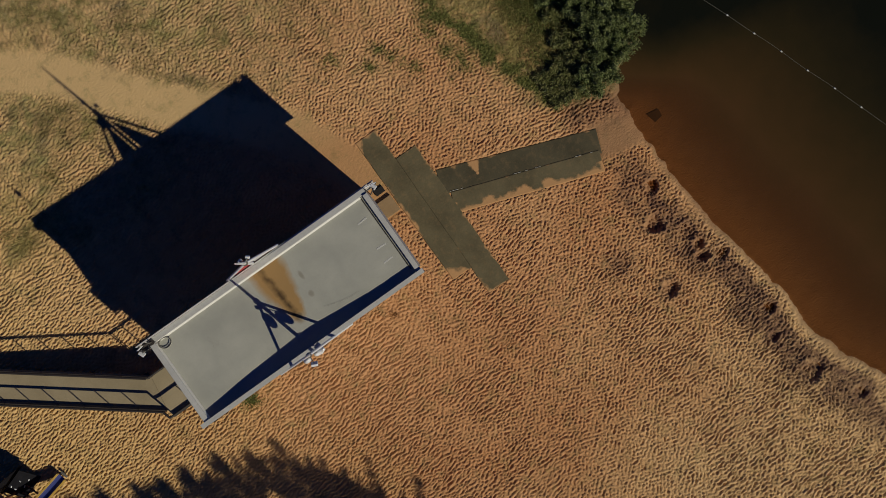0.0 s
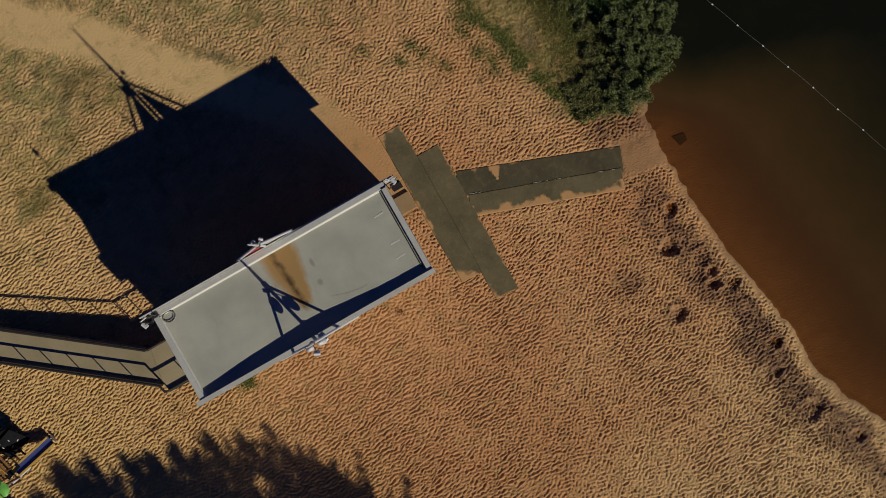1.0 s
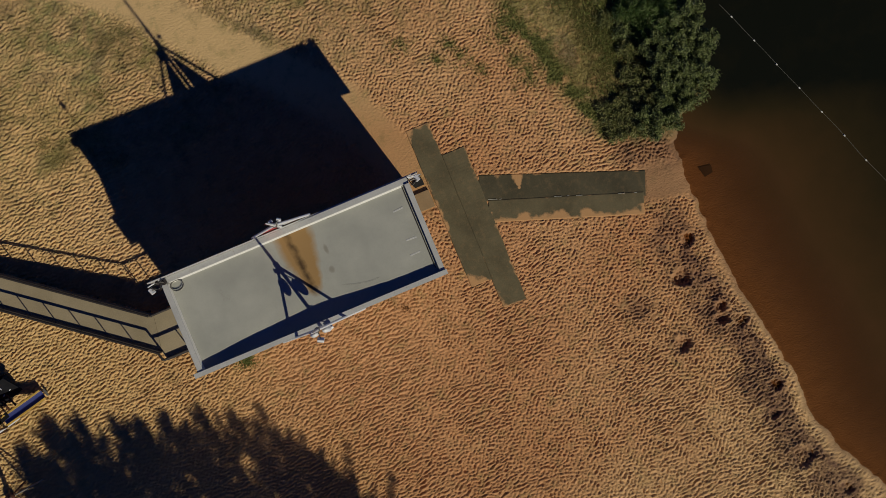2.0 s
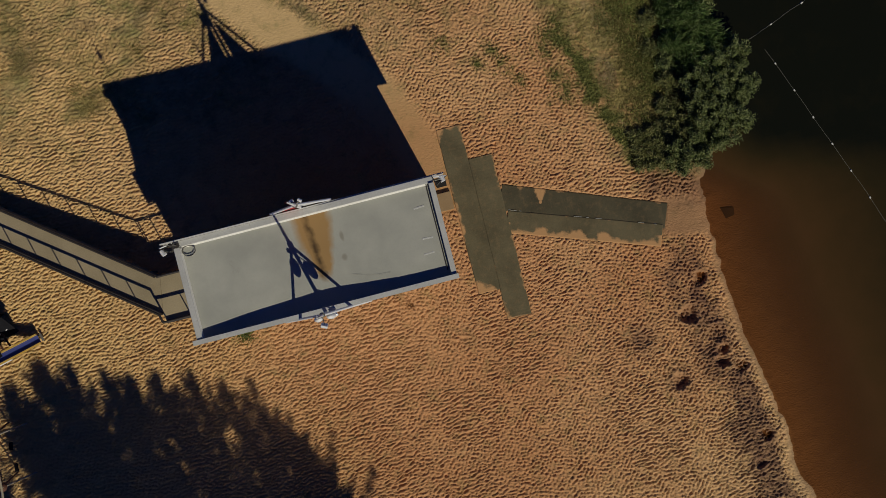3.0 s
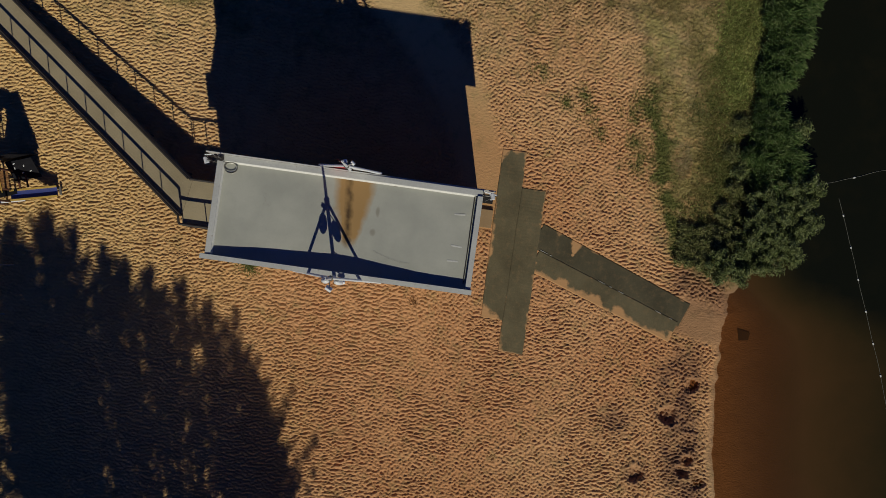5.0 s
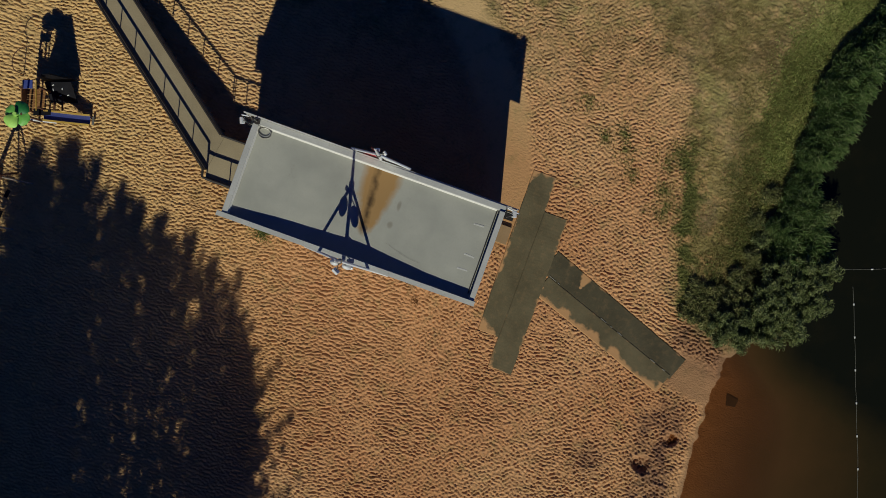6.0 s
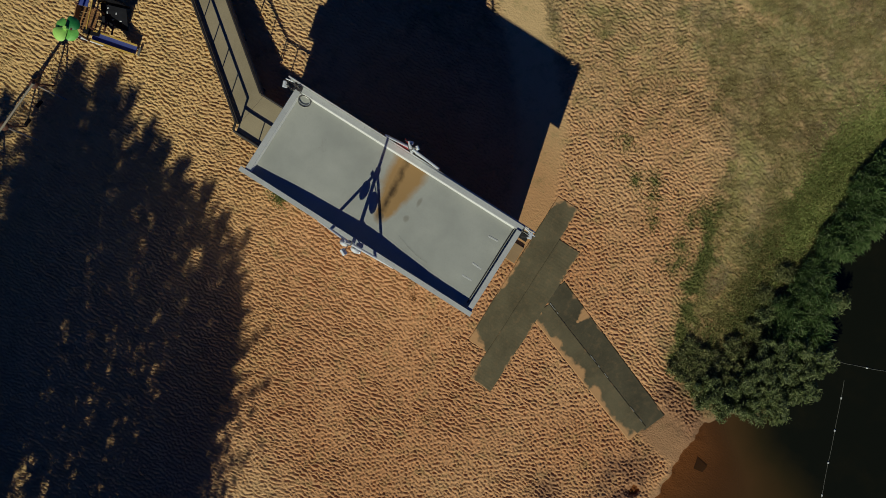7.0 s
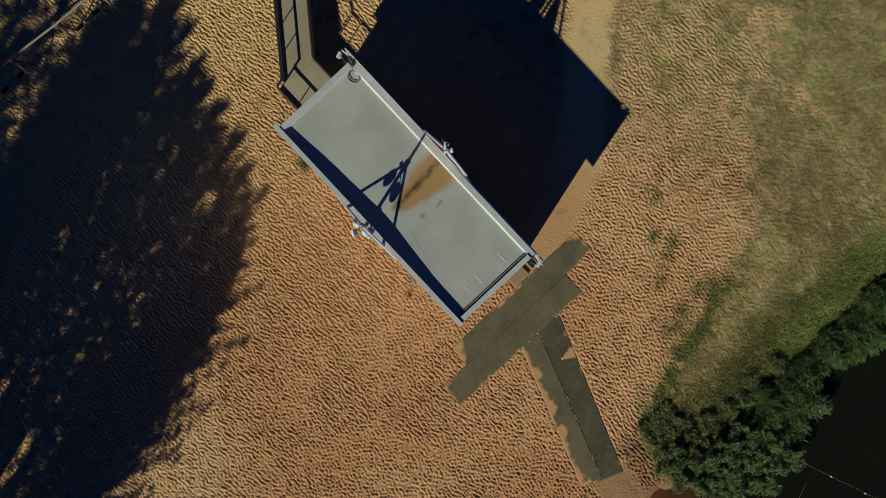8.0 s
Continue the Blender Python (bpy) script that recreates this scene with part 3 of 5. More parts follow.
def build_house():
    house = thing("beach_house", (0, 0, 0), "pale two-storey beach house with a flat grey roof on sand", "building")
    t = 0.2
    part("wall", box(((L + R) / 2, F + 0.22, LID / 2 - 0.1), (R - L - 0.3, t, LID)), WALL, house)
    part("wall", box(((L + R) / 2, B - 0.12, LID / 2 - 0.1), (R - L - 0.1, t, LID)), WALL, house)
    part("wall", box((L + 0.16, 0, LID / 2 - 0.1), (t, B - F - 0.56, LID)), WALL, house)
    part("wall", box((R - 0.13, 0, LID / 2 - 0.1), (t, B - F - 0.56, LID)), WALL, house)
    # roof surface with low wrinkles
    nx, ny = 120, 46
    vs, fs = [], []
    for j in range(ny + 1):
        for i in range(nx + 1):
            x, y = L + 0.2 + (R - L - 0.4) * i / nx, F + 0.12 + (B - F - 0.3) * j / ny
            z = LID + 0.02 * (noise.noise((x * 0.6, y * 0.8, 0)) + 0.3 * noise.noise((x * 2.5, y * 0.7, 4)))
            vs.append((x, y, z))
    for j in range(ny):
        for i in range(nx):
            a = j * (nx + 1) + i
            fs.append((a, a + 1, a + nx + 2, a + nx + 1))
    roof = raw("roof", vs, fs, ROOF)
    roof.data.shade_smooth()
    roof.parent = house
    tagged(roof, "grey membrane roof with a rusty brown stain")
    part("parapet", box((L + 0.13, -0.07, TOP - 0.212), (0.26, 4.23, 0.42), 0.02), CAP, house, "grey coping")
    part("parapet", box((R - 0.12, -0.07, TOP - 0.212), (0.24, 4.23, 0.42), 0.02), CAP, house, "grey coping")
    part("parapet", box(((L + R) / 2, B - 0.14, TOP - 0.30), (R - L, 0.28, 0.42), 0.02), CAP, house, "grey coping")
    # sloping sheet flashings between the roof and the coping
    for name, section in (("back", [(B - 0.27, TOP - 0.10), (B - 0.27, LID - 0.06), (B - 0.35, LID - 0.06), (B - 0.35, LID + 0.03)]), ("side", [(L + 0.25, TOP - 0.03), (L + 0.25, LID - 0.06), (L + 0.32, LID - 0.06), (L + 0.32, LID + 0.03)])):
        bm = bmesh.new()
        ends = (L + 0.27, R - 0.38) if name == "back" else (F + 0.19, B - 0.35)
        rings = [[bm.verts.new((e, a, z) if name == "back" else (a, e, z)) for a, z in section] for e in ends]
        bm.faces.new(rings[0]), bm.faces.new(rings[1][::-1])
        for i in range(4):
            bm.faces.new((rings[0][i], rings[1][i], rings[1][(i + 1) % 4], rings[0][(i + 1) % 4]))
        bmesh.ops.recalc_face_normals(bm, faces=bm.faces)
        part("flashing", bm, FLASH, house, "bright white sheet flashing")
    part("roof_seam", box((R - 0.36, 0.02, LID + 0.03), (0.045, B - F - 0.75, 0.05), 0.01), DARK_STEEL, house, "dark gutter strip")
    for fx, fy, turn in ((5.0, 1.12, 4), (5.05, -0.32, -3), (4.95, -1.0, 2)):
        part("membrane_fold", box((fx, fy, LID - 0.002), (0.5, 0.08, 0.03), 0.013, (0, 0, turn)), CAP, house)
    bm = bmesh.new()
    wire = [Vector((1.35 + 1.7 * w, -1.05 - 0.35 * math.sin(w * 1.7), LID + 0.03)) for w in np.linspace(0, 1, 10)]
    for p, q in zip(wire, wire[1:]):
        tube(p, q, 0.003, sides=5, bm=bm)
    part("wire", bm, STEEL, house)
    # front board, higher in the middle
    bm = bmesh.new()
    prof = [(L - 0.20, LID + 0.30), (-2.9, LID + 0.52), (0.0, LID + 0.64), (0.9, LID + 0.62), (3.5, LID + 0.40), (R + 0.06, LID + 0.36)]
    low = 5.9
    for y in (F - 0.05, F + 0.17):
        up = [bm.verts.new((x, y, z)) for x, z in prof]
        dn = [bm.verts.new((x, y, low)) for x, z in prof]
        for i in range(len(prof) - 1):
            f = (dn[i], dn[i + 1], up[i + 1], up[i])
            bm.faces.new(f if y < F else f[::-1])
        if y < F:
            first = (up, dn)
    for i in range(len(prof) - 1):
        bm.faces.new((first[0][i], first[0][i + 1], up[i + 1], up[i]))
        bm.faces.new((first[1][i + 1], first[1][i], dn[i], dn[i + 1]))
    for i in (0, -1):
        bm.faces.new((first[0][i], up[i], dn[i], first[1][i]))
    bmesh.ops.recalc_face_normals(bm, faces=bm.faces)
    part("fascia_board", bm, CAP, house, "pale front board, highest in the middle")
    # long board along the back, wider than the house
    board = part("back_board", box((-0.13, B + 0.033, 5.84), (13.1, 0.06, 2.46), 0.008, (0, 1.8, 0)), PAINT, house, "long pale board along the back wall")
    return house


build_house()

# ---- belts laid on the sand ----
BITES = [(11.12, 0.72, 0.26), (11.08, 0.50, 0.19), (11.03, 0.28, 0.12), (10.98, 0.08, 0.07), (6.75, -3.75, 0.62), (7.4, -3.8, 0.35), (6.72, -0.35, 0.22), (6.7, 4.95, 0.4), (7.5, 5.1, 0.3), (9.3, 3.2, 0.2),
         (10.6, -1.55, 0.35), (12.3, -2.2, 0.4), (13.6, -2.5, 0.3), (16.6, -3.7, 0.5)]


def belt(name, a, b, width, material, label, z=0.05, cover=0.2):
    """A rubber belt from a to b with ragged sand-blown edges."""
    a, b = Vector(a), Vector(b)
    d = (b - a).normalized()
    n = Vector((-d.y, d.x))
    length = (b - a).length
    rows, cols = int(length / 0.04), max(4, int(width / 0.06))
    vs, fs, dust = [], [], []
    for i in range(rows + 1):
        s = length * i / rows
        for j in range(cols + 1):
            k = width * (j / cols - 0.5)
            wob = 0.025 * noise.noise((s * 1.3, j * 0.0 + a.x, 3 + (j > cols / 2)))
            p = a + d * s + n * (k + (wob if j in (0, cols) else 0))
            reach = min(k + width / 2, width / 2 - k, s, length - s)
            bare = noise.noise((p.x * 0.8, p.y * 0.8, 11)) + 0.5 * noise.noise((p.x * 2.6, p.y * 2.6, 12)) + (cover if k < 0 else -0.55)
            d_ = 0.62 + 0.6 * bare - reach * 2.0
            for bx, by, br in BITES:
                d_ = max(d_, 1.25 * (1 - 0.55 * math.hypot(p.x - bx, p.y - by) / br))
            dust.append(min(1.0, max(0.0, d_)))
            lift = z + 0.005 * noise.noise((p.x * 0.9, p.y * 0.9, 1)) + 0.0022 * math.sin(s * 2 * math.pi / 0.165) * max(0.0, 0.6 + noise.noise((p.x * 0.7, p.y * 0.7, 8)))
            vs.append((p.x, p.y, lift))
    w = cols + 1
    for i in range(rows):
        for j in range(cols):
            q = i * w + j
            fs.append((q, q + w, q + w + 1, q + 1))
    me = bpy.data.meshes.new(name)
    me.from_pydata(vs, [], fs)
    me.attributes.new("dust", "FLOAT", "POINT").data.foreach_set("value", dust)
    bm = bmesh.new()
    bm.from_mesh(me)
    bmesh.ops.recalc_face_normals(bm, faces=bm.faces)
    if bm.faces[0].normal.z < 0:
        bmesh.ops.reverse_faces(bm, faces=bm.faces)
    edge = [e for e in bm.edges if e.is_boundary]
    made = bmesh.ops.extrude_edge_only(bm, edges=edge)["geom"]
    bmesh.ops.translate(bm, vec=(0, 0, -0.12), verts=[g for g in made if isinstance(g, bmesh.types.BMVert)])
    bm.to_mesh(me)
    bm.free()
    me.materials.append(material)
    for p in me.polygons:
        p.use_smooth = p.normal.z > 0.5
    return tagged(new(name, me), label, "mat", "belts on the sand")


for k, ((lift, cover), a, b, width, label) in enumerate(BELTS):
    belt("beach_mat", a, b, width, MAT_RUBBER_DARK if k == 2 else MAT_RUBBER, label, lift, cover)


# ---- the ramp ----
def build_ramp():
    ramp = thing("access_ramp", (-9, 1, 0), "long timber-decked access ramp with metal railings over sand", "ramp")
    d = Vector((-0.796, 0.605))
    n = Vector((0.605, 0.796))
    far0, near0 = Vector((-8.18, 1.22)), Vector((-8.50, -0.68))
    slope = 0.085
    length = 17.0

    def at(base, s, z):
        p = base + d * s
        return (p.x, p.y, 1.5 - slope * s + z)

    for s0 in np.arange(0, length, 2.8):
        s1 = min(s0 + 2.8, length) - 0.002
        bm = bmesh.new()
        lo = [bm.verts.new(at(b, s, -0.12)) for b, s in ((far0, s0), (near0, s0), (near0, s1), (far0, s1))]
        hi = [bm.verts.new(at(b, s, 0.0)) for b, s in ((far0, s0), (near0, s0), (near0, s1), (far0, s1))]
        bm.faces.new(lo[::-1]), bm.faces.new(hi)
        for i in range(4):
            bm.faces.new((lo[i], lo[(i + 1) % 4], hi[(i + 1) % 4], hi[i]))
        bmesh.ops.recalc_face_normals(bm, faces=bm.faces)
        part("deck_panel", bm, DECK, ramp)
    for base, inward in ((far0, -1), (near0, 1)):
        b = base + n * 0.05 * inward
        part("kerb", tube(at(b, 0, 0.14), at(b, length, 0.14), 0.09, sides=4), DARK_STEEL, ramp)
        part("top_rail", tube(at(b, 0, 1.02), at(b, length, 1.02), 0.06), DARK_STEEL, ramp)
        # unseen beams added under the deck to block bounced light and deepen its shade
        for e in (0.06, 0.55):
            c = base + n * e * inward
            bm = bmesh.new()
            ring = [[bm.verts.new(at(c + n * w, t, z)) for w, z in ((-0.04, -0.12), (0.04, -0.12), (0.04, -0.36), (-0.04, -0.36))] for t in (0.0, length)]
            for i in range(4):
                bm.faces.new((ring[0][i], ring[0][(i + 1) % 4], ring[1][(i + 1) % 4], ring[1][i]))
            bm.faces.new(ring[0][::-1]), bm.faces.new(ring[1])
            bmesh.ops.recalc_face_normals(bm, faces=bm.faces)
            part("bounce_blocker", bm, DARK_STEEL, ramp)
        for s in np.arange(0.02, length, 1.36):
            part("railing_post", tube(at(b, s, -0.1), at(b, s, 1.02), 0.028, sides=8), DARK_STEEL, ramp)
        for s in np.arange(0.5, length - 2.5, 2.72):
            x, y, z = at(b, s, -0.1)
            part("support_post", tube((x, y, -0.3), (x, y, z), 0.06, sides=8), DARK_STEEL, ramp)
    # landing at the door
    part("landing", prism([(-8.36, -1.12), (-6.1, -1.12), (-6.1, 1.20), (-8.17, 1.22), (-8.49, -0.68)], 1.38, 1.496), DECK, ramp)
    part("kerb", tube((-8.36, -1.06, 1.64), (-6.1, -1.06, 1.64), 0.09, sides=4), DARK_STEEL, ramp)
    part("top_rail", tube((-8.36, -1.06, 2.52), (-6.1, -1.06, 2.52), 0.06), DARK_STEEL, ramp)
    part("top_rail", tube((-8.36, -1.06, 2.52), at(near0 + n * 0.05, 0, 1.02), 0.06), DARK_STEEL, ramp)
    for x in (-8.33, -7.15):
        part("railing_post", tube((x, -1.06, 1.3), (x, -1.06, 2.52), 0.028, sides=8), DARK_STEEL, ramp)
        part("support_post", tube((x, -1.06, -0.3), (x, -1.06, 1.38), 0.06, sides=8), DARK_STEEL, ramp)
        part("support_post", tube((x + 0.1, 1.1, -0.3), (x + 0.1, 1.1, 1.38), 0.06, sides=8), DARK_STEEL, ramp)
    part("top_rail", tube((-8.16, 1.16, 2.52), (-6.12, 1.16, 2.52), 0.06), DARK_STEEL, ramp)
    for x in (-8.12, -7.5, -6.3):
        part("railing_post", tube((x, 1.16, 1.3), (x, 1.16, 2.52), 0.028, sides=8), DARK_STEEL, ramp)


build_ramp()




# ---- masts, lamps and small gear on the house ----
def floodlight(at, aim, anchor, k=1.0):
    """A white floodlight: housing, glass and bracket."""
    at = Vector(at)
    lamp = thing("floodlight", at, "white floodlight on a short bracket at the roof edge", "lamp", "floodlights on the house")
    turn = look(at, at + Vector(aim)).to_euler()
    deg = tuple(math.degrees(a) for a in turn)
    part("housing", box(at, (0.30 * k, 0.22 * k, 0.13 * k), 0.025 * k, deg), WHITE_STEEL, lamp)
    ahead = Vector(aim).normalized()
    part("glass", box(at + ahead * 0.07 * k, (0.25 * k, 0.17 * k, 0.02), 0.004, deg), GLASS, lamp, "clear glass front")
    part("bracket", tube(at - ahead * 0.05, anchor, 0.022, sides=6), STEEL, lamp)
    return lamp


def build_mast(y, foot, apex, top, half, label, sheet):
    """An upright three-legged frame in one plane, carrying a pole."""
    m = thing("roof_mast", (-0.16, y, foot), label, "mast", "masts on the house")
    x = -0.16
    part("leg", tube((x - half, y, foot), (x, y, apex), 0.06), WHITE_STEEL, m)
    part("leg", tube((x + half, y, foot), (x, y, apex), 0.06), WHITE_STEEL, m)
    part("pole", tube((x, y, foot), (x, y, apex), 0.08), WHITE_STEEL, m)
    part("pole_top", tube((x, y, apex), (x, y, top), 0.075, 0.03), WHITE_STEEL, m)
    part("collar", tube((x, y, apex - 0.12), (x, y, apex + 0.1), 0.12), STEEL, m)
    if sheet:
        for k in (-1, 1):
            pts = [(x + k * 0.17, foot + 0.05), (x + k * (half - 0.42), foot + 0.05), (x + k * 0.13, apex - 0.5)]
            bm = bmesh.new()
            lo = [bm.verts.new((px, y - 0.012, pz)) for px, pz in pts]
            hi = [bm.verts.new((px, y + 0.012, pz)) for px, pz in pts]
            bm.faces.new(lo), bm.faces.new(hi[::-1])
            for i in range(3):
                bm.faces.new((lo[i], hi[i], hi[(i + 1) % 3], lo[(i + 1) % 3]))
            bmesh.ops.recalc_face_normals(bm, faces=bm.faces)
            part("gusset_sheet", bm, PAINT if k > 0 else RED_CLOTH, m, "three-cornered pale sheet" if k > 0 else "three-cornered red sheet")
    return m


GLASS = surface("lamp_glass", (0.30, 0.36, 0.48), (0.38, 0.44, 0.56), 20, 2, 0.08, 0.0, 0.05, 0.001, None, 0.8)
RED_CLOTH = surface("red_cloth", (0.36, 0.03, 0.03), (0.50, 0.06, 0.06), 30, 3, 0.8, 0, 0.3, 0.01)
build_mast(-2.43, 6.05, 9.57, 12.0, 2.0, "white three-legged mast standing up the front wall", False)
build_mast(2.46, 6.9, 9.15, 12.0, 1.4, "white three-legged mast at the back edge of the roof", True)
floodlight((-0.16, -2.88, 9.75), (-0.5, -1.0, -0.9), (-0.16, -2.46, 9.6))
floodlight((0.20, -2.60, 7.75), (0.4, -1.0, -1.2), (-0.10, -2.44, 7.8))
floodlight((-0.22, 2.62, 9.7), (-0.3, 1.0, -0.9), (-0.16, 2.46, 9.6), 0.65)
floodlight((0.10, 2.60, 9.3), (0.6, 0.8, -0.9), (-0.14, 2.46, 9.3), 0.65)
floodlight((-6.60, 1.98, 7.08), (-1.0, -0.4, -1.0), (-6.1, 1.95, 7.1))
floodlight((6.32, 2.10, 7.1), (1.0, 0.3, -1.0), (5.9, 2.1, 7.1))


def loudspeaker(x, z):
    """A horn loudspeaker hung on the front mast."""
    h = thing("loudspeaker", (x, -2.58, z), "grey horn loudspeaker hung on the front mast", "loudspeaker", "loudspeakers on the mast")
    bm = bmesh.new()
    bmesh.ops.create_uvsphere(bm, u_segments=16, v_segments=10, radius=1.0, matrix=pose(x, -2.58, z, 0, -14 if x > 0 else 8, 0) @ Matrix.Diagonal((0.20, 0.14, 0.37, 1)))
    part("horn", bm, WHITE_STEEL, h, smooth=True)
    part("hanger", tube((x, -2.55, z + 0.3), (-0.16, -2.44, z + 0.55), 0.02, sides=6), STEEL, h)


loudspeaker(-0.42, 8.88)
loudspeaker(0.14, 8.66)


def corner_bracket(x, y, k):
    b = thing("corner_bracket", (x, y, 6.8), "thin steel bracket frame at the corner of the roof", "bracket", "corner brackets")
    a, c, e = (x, y, 7.12), (x + k * 0.62, y - 0.10, 7.12), (x + k * 0.1, y - 0.42, 7.12)
    part("bar", tube(a, c, 0.03, sides=6), WHITE_STEEL, b)
    part("bar", tube(c, e, 0.03, sides=6), DARK_STEEL, b)
    part("bar", tube(e, a, 0.03, sides=6), DARK_STEEL, b)
    part("stay", tube((c[0], c[1], 7.12), (x + k * 0.04, y - 0.1, 6.2), 0.025, sides=6), DARK_STEEL, b)


corner_bracket(-6.1, 2.30, -1)
corner_bracket(5.92, 2.28, 1)


def build_aerial():
    a = thing("aerial", (-5.93, 2.14, 7.16), "thin dark aerial pole with a ball sensor on the roof corner", "aerial")
    part("foot", tube((-5.93, 2.14, 7.10), (-5.93, 2.14, 7.24), 0.13), DARK_STEEL, a)
    part("pole", tube((-5.93, 2.14, 7.2), (-5.93, 2.14, 9.75), 0.022, 0.015), STEEL, a)
    bm = bmesh.new()
    bmesh.ops.create_uvsphere(bm, u_segments=12, v_segments=8, radius=1, matrix=pose(-5.93, 2.14, 8.6) @ Matrix.Diagonal((0.10, 0.10, 0.22, 1)))
    part("sensor", bm, DARK_STEEL, a, smooth=True)
    c = thing("cable_coil", (-5.55, 1.86, 6.95), "loose grey cable coil lying on the roof", "cable")
    for i in range(3):
        bm = bmesh.new()
        pts = [Vector((-5.52 + 0.03 * i + 0.29 * math.cos(t), 1.84 + 0.24 * math.sin(t) - 0.03 * i, 6.96 + 0.03 * i)) for t in np.linspace(0, 6.283, 19)]
        for p, q in zip(pts, pts[1:]):
            tube(p, q, 0.019, sides=5, bm=bm)
        part("loop", bm, STEEL if i else WHITE_STEEL, c)
    bm = tube((-5.88, 2.08, 7.2), (-5.72, 1.98, 7.05), 0.014, sides=5)
    tube((-5.72, 1.98, 7.05), (-5.6, 1.98, 6.97), 0.014, sides=5, bm=bm)
    part("lead", bm, STEEL, c)


build_aerial()


def build_flag():
    """A small red cloth hanging beside the back mast."""
    vs, fs = [], []
    for i in range(9):
        for j in range(5):
            vs.append((-0.62 + 0.05 * i, 2.66 + 0.06 * math.sin(i * 1.3 + j * 0.4), 8.2 + 0.17 * j - 0.02 * i))
    for i in range(8):
        for j in range(4):
            a = i * 5 + j
            fs.append((a, a + 5, a + 6, a + 1))
    flag = thing("flag", (-0.4, 2.6, 8.1), "small limp red flag beside the back mast", "flag")
    cloth = raw("cloth", [(x + 0.4, y - 2.6, z - 8.1) for x, y, z in vs], fs, RED_CLOTH)
    cloth.parent = flag
    part("halyard", tube((-0.16, 2.5, 11.8), (-0.62, 2.66, 8.15), 0.012, sides=5), STEEL, flag)


build_flag()

# ---- slab at the side door, flat black block by the wall, edge tape on the belts ----
CONCRETE = surface("sandy_concrete", (0.27, 0.18, 0.09), (0.34, 0.23, 0.12), 14, 1.2, 0.9, 0, 0.4, 0.01)
tagged(link("step_slab", box((6.27, 1.30, 0.03), (0.86, 0.92, 0.22), 0.02), CONCRETE), "sandy concrete step slab at the side wall", "step")
tagged(link("dark_block", box((6.36, 2.22, 0.06), (0.52, 0.32, 0.10), 0.01), surface("near_black", (0.012, 0.011, 0.011), (0.025, 0.022, 0.02), 20, 2, 0.9)), "flat black block lying on sand by the wall", "mat")
TAPE = surface("pale_tape", (0.42, 0.42, 0.38), (0.55, 0.55, 0.5), 20, 2, 0.6)
tape = thing("edge_tape", (12, -1, 0.1), "torn pale tape along the seam between two belts", "tape")
seam_a, seam_b = Vector((9.30, 0.12, 0.035)), Vector((16.75, -2.58, 0.035))
for u, v in ((0.0, 0.055), (0.07, 0.085), (0.42, 0.47), (0.50, 0.515), (0.56, 0.60), (0.83, 0.87), (0.93, 0.95)):
    part("strip", tube(seam_a.lerp(seam_b, u), seam_a.lerp(seam_b, v), 0.010, sides=4), TAPE, tape)

# ---- buoy lines on the water ----
FLOAT = surface("white_float", (0.62, 0.62, 0.58), (0.75, 0.75, 0.70), 20, 2, 0.4)
ROPE = surface("pale_rope", (0.15, 0.15, 0.12), (0.22, 0.21, 0.18), 40, 3, 0.9)


def buoy_line(a, b, step, first, sag):
    a, b = Vector(a), Vector(b)
    line = thing("buoy_line", (*a, -0.1), "pale rope with small white floats on the water", "buoy line", "buoy lines")
    n = Vector((-(b - a).y, (b - a).x)).normalized()

    def at(u):
        p = a.lerp(b, u) + n * (sag * 4 * u * (1 - u) + 0.05 * noise.noise((u * 9, 0, 5)))
        return Vector((p.x, p.y, -0.11))

    bm = bmesh.new()
    for i in range(40):
        tube(at(i / 40), at((i + 1) / 40), 0.008, sides=5, bm=bm)
    part("rope", bm, ROPE, line)
    length = (b - a).length
    for s in np.arange(first, length, step):
        p, q = at(max(0, (s - 0.06) / length)), at(min(1, (s + 0.06) / length))
        bm = tube(p, q, 0.040, sides=10)
        bmesh.ops.bevel(bm, geom=[e for e in bm.edges if e.calc_face_angle(0) > 1], offset=0.015, segments=2, affect="EDGES")
        part("float", bm, FLOAT, line)


buoy_line((23.9, 4.75), (29.9, -11.4), 1.66, 0.9, 0.10)
buoy_line((21.3, 4.80), (29.5, 8.0), 1.9, 1.5, -0.15)
tagged(link("sunken_belt", prism([(19.75, -2.45), (20.42, -2.62), (20.36, -2.98), (19.9, -3.05)], -0.34, -0.235), surface("sodden_rubber", (0.035, 0.020, 0.011), (0.06, 0.034, 0.018), 14, 1.5, 0.7)), "dark sunken end of a belt in shallow water", "mat")


# ---- the playground ----
BLUE = surface("blue_plastic", (0.05, 0.07, 0.26), (0.08, 0.10, 0.34), 14, 1.5, 0.4, 0, 0.1, 0.003, (0.16, 0.17, 0.32))
YELLOW = surface("yellow_plastic", (0.55, 0.36, 0.06), (0.68, 0.46, 0.10), 14, 1.5, 0.4, 0, 0.1, 0.003)
GREEN = surface("green_plastic", (0.15, 0.42, 0.07), (0.24, 0.55, 0.10), 10, 1.2, 0.45, 0, 0.1, 0.003)
LIME = surface("lime_plastic", (0.34, 0.62, 0.10), (0.46, 0.74, 0.16), 10, 1.2, 0.45, 0, 0.1, 0.003)
DEEP_GREEN = surface("deep_green_plastic", (0.02, 0.13, 0.03), (0.04, 0.19, 0.05), 10, 1.2, 0.45, 0, 0.1, 0.003)
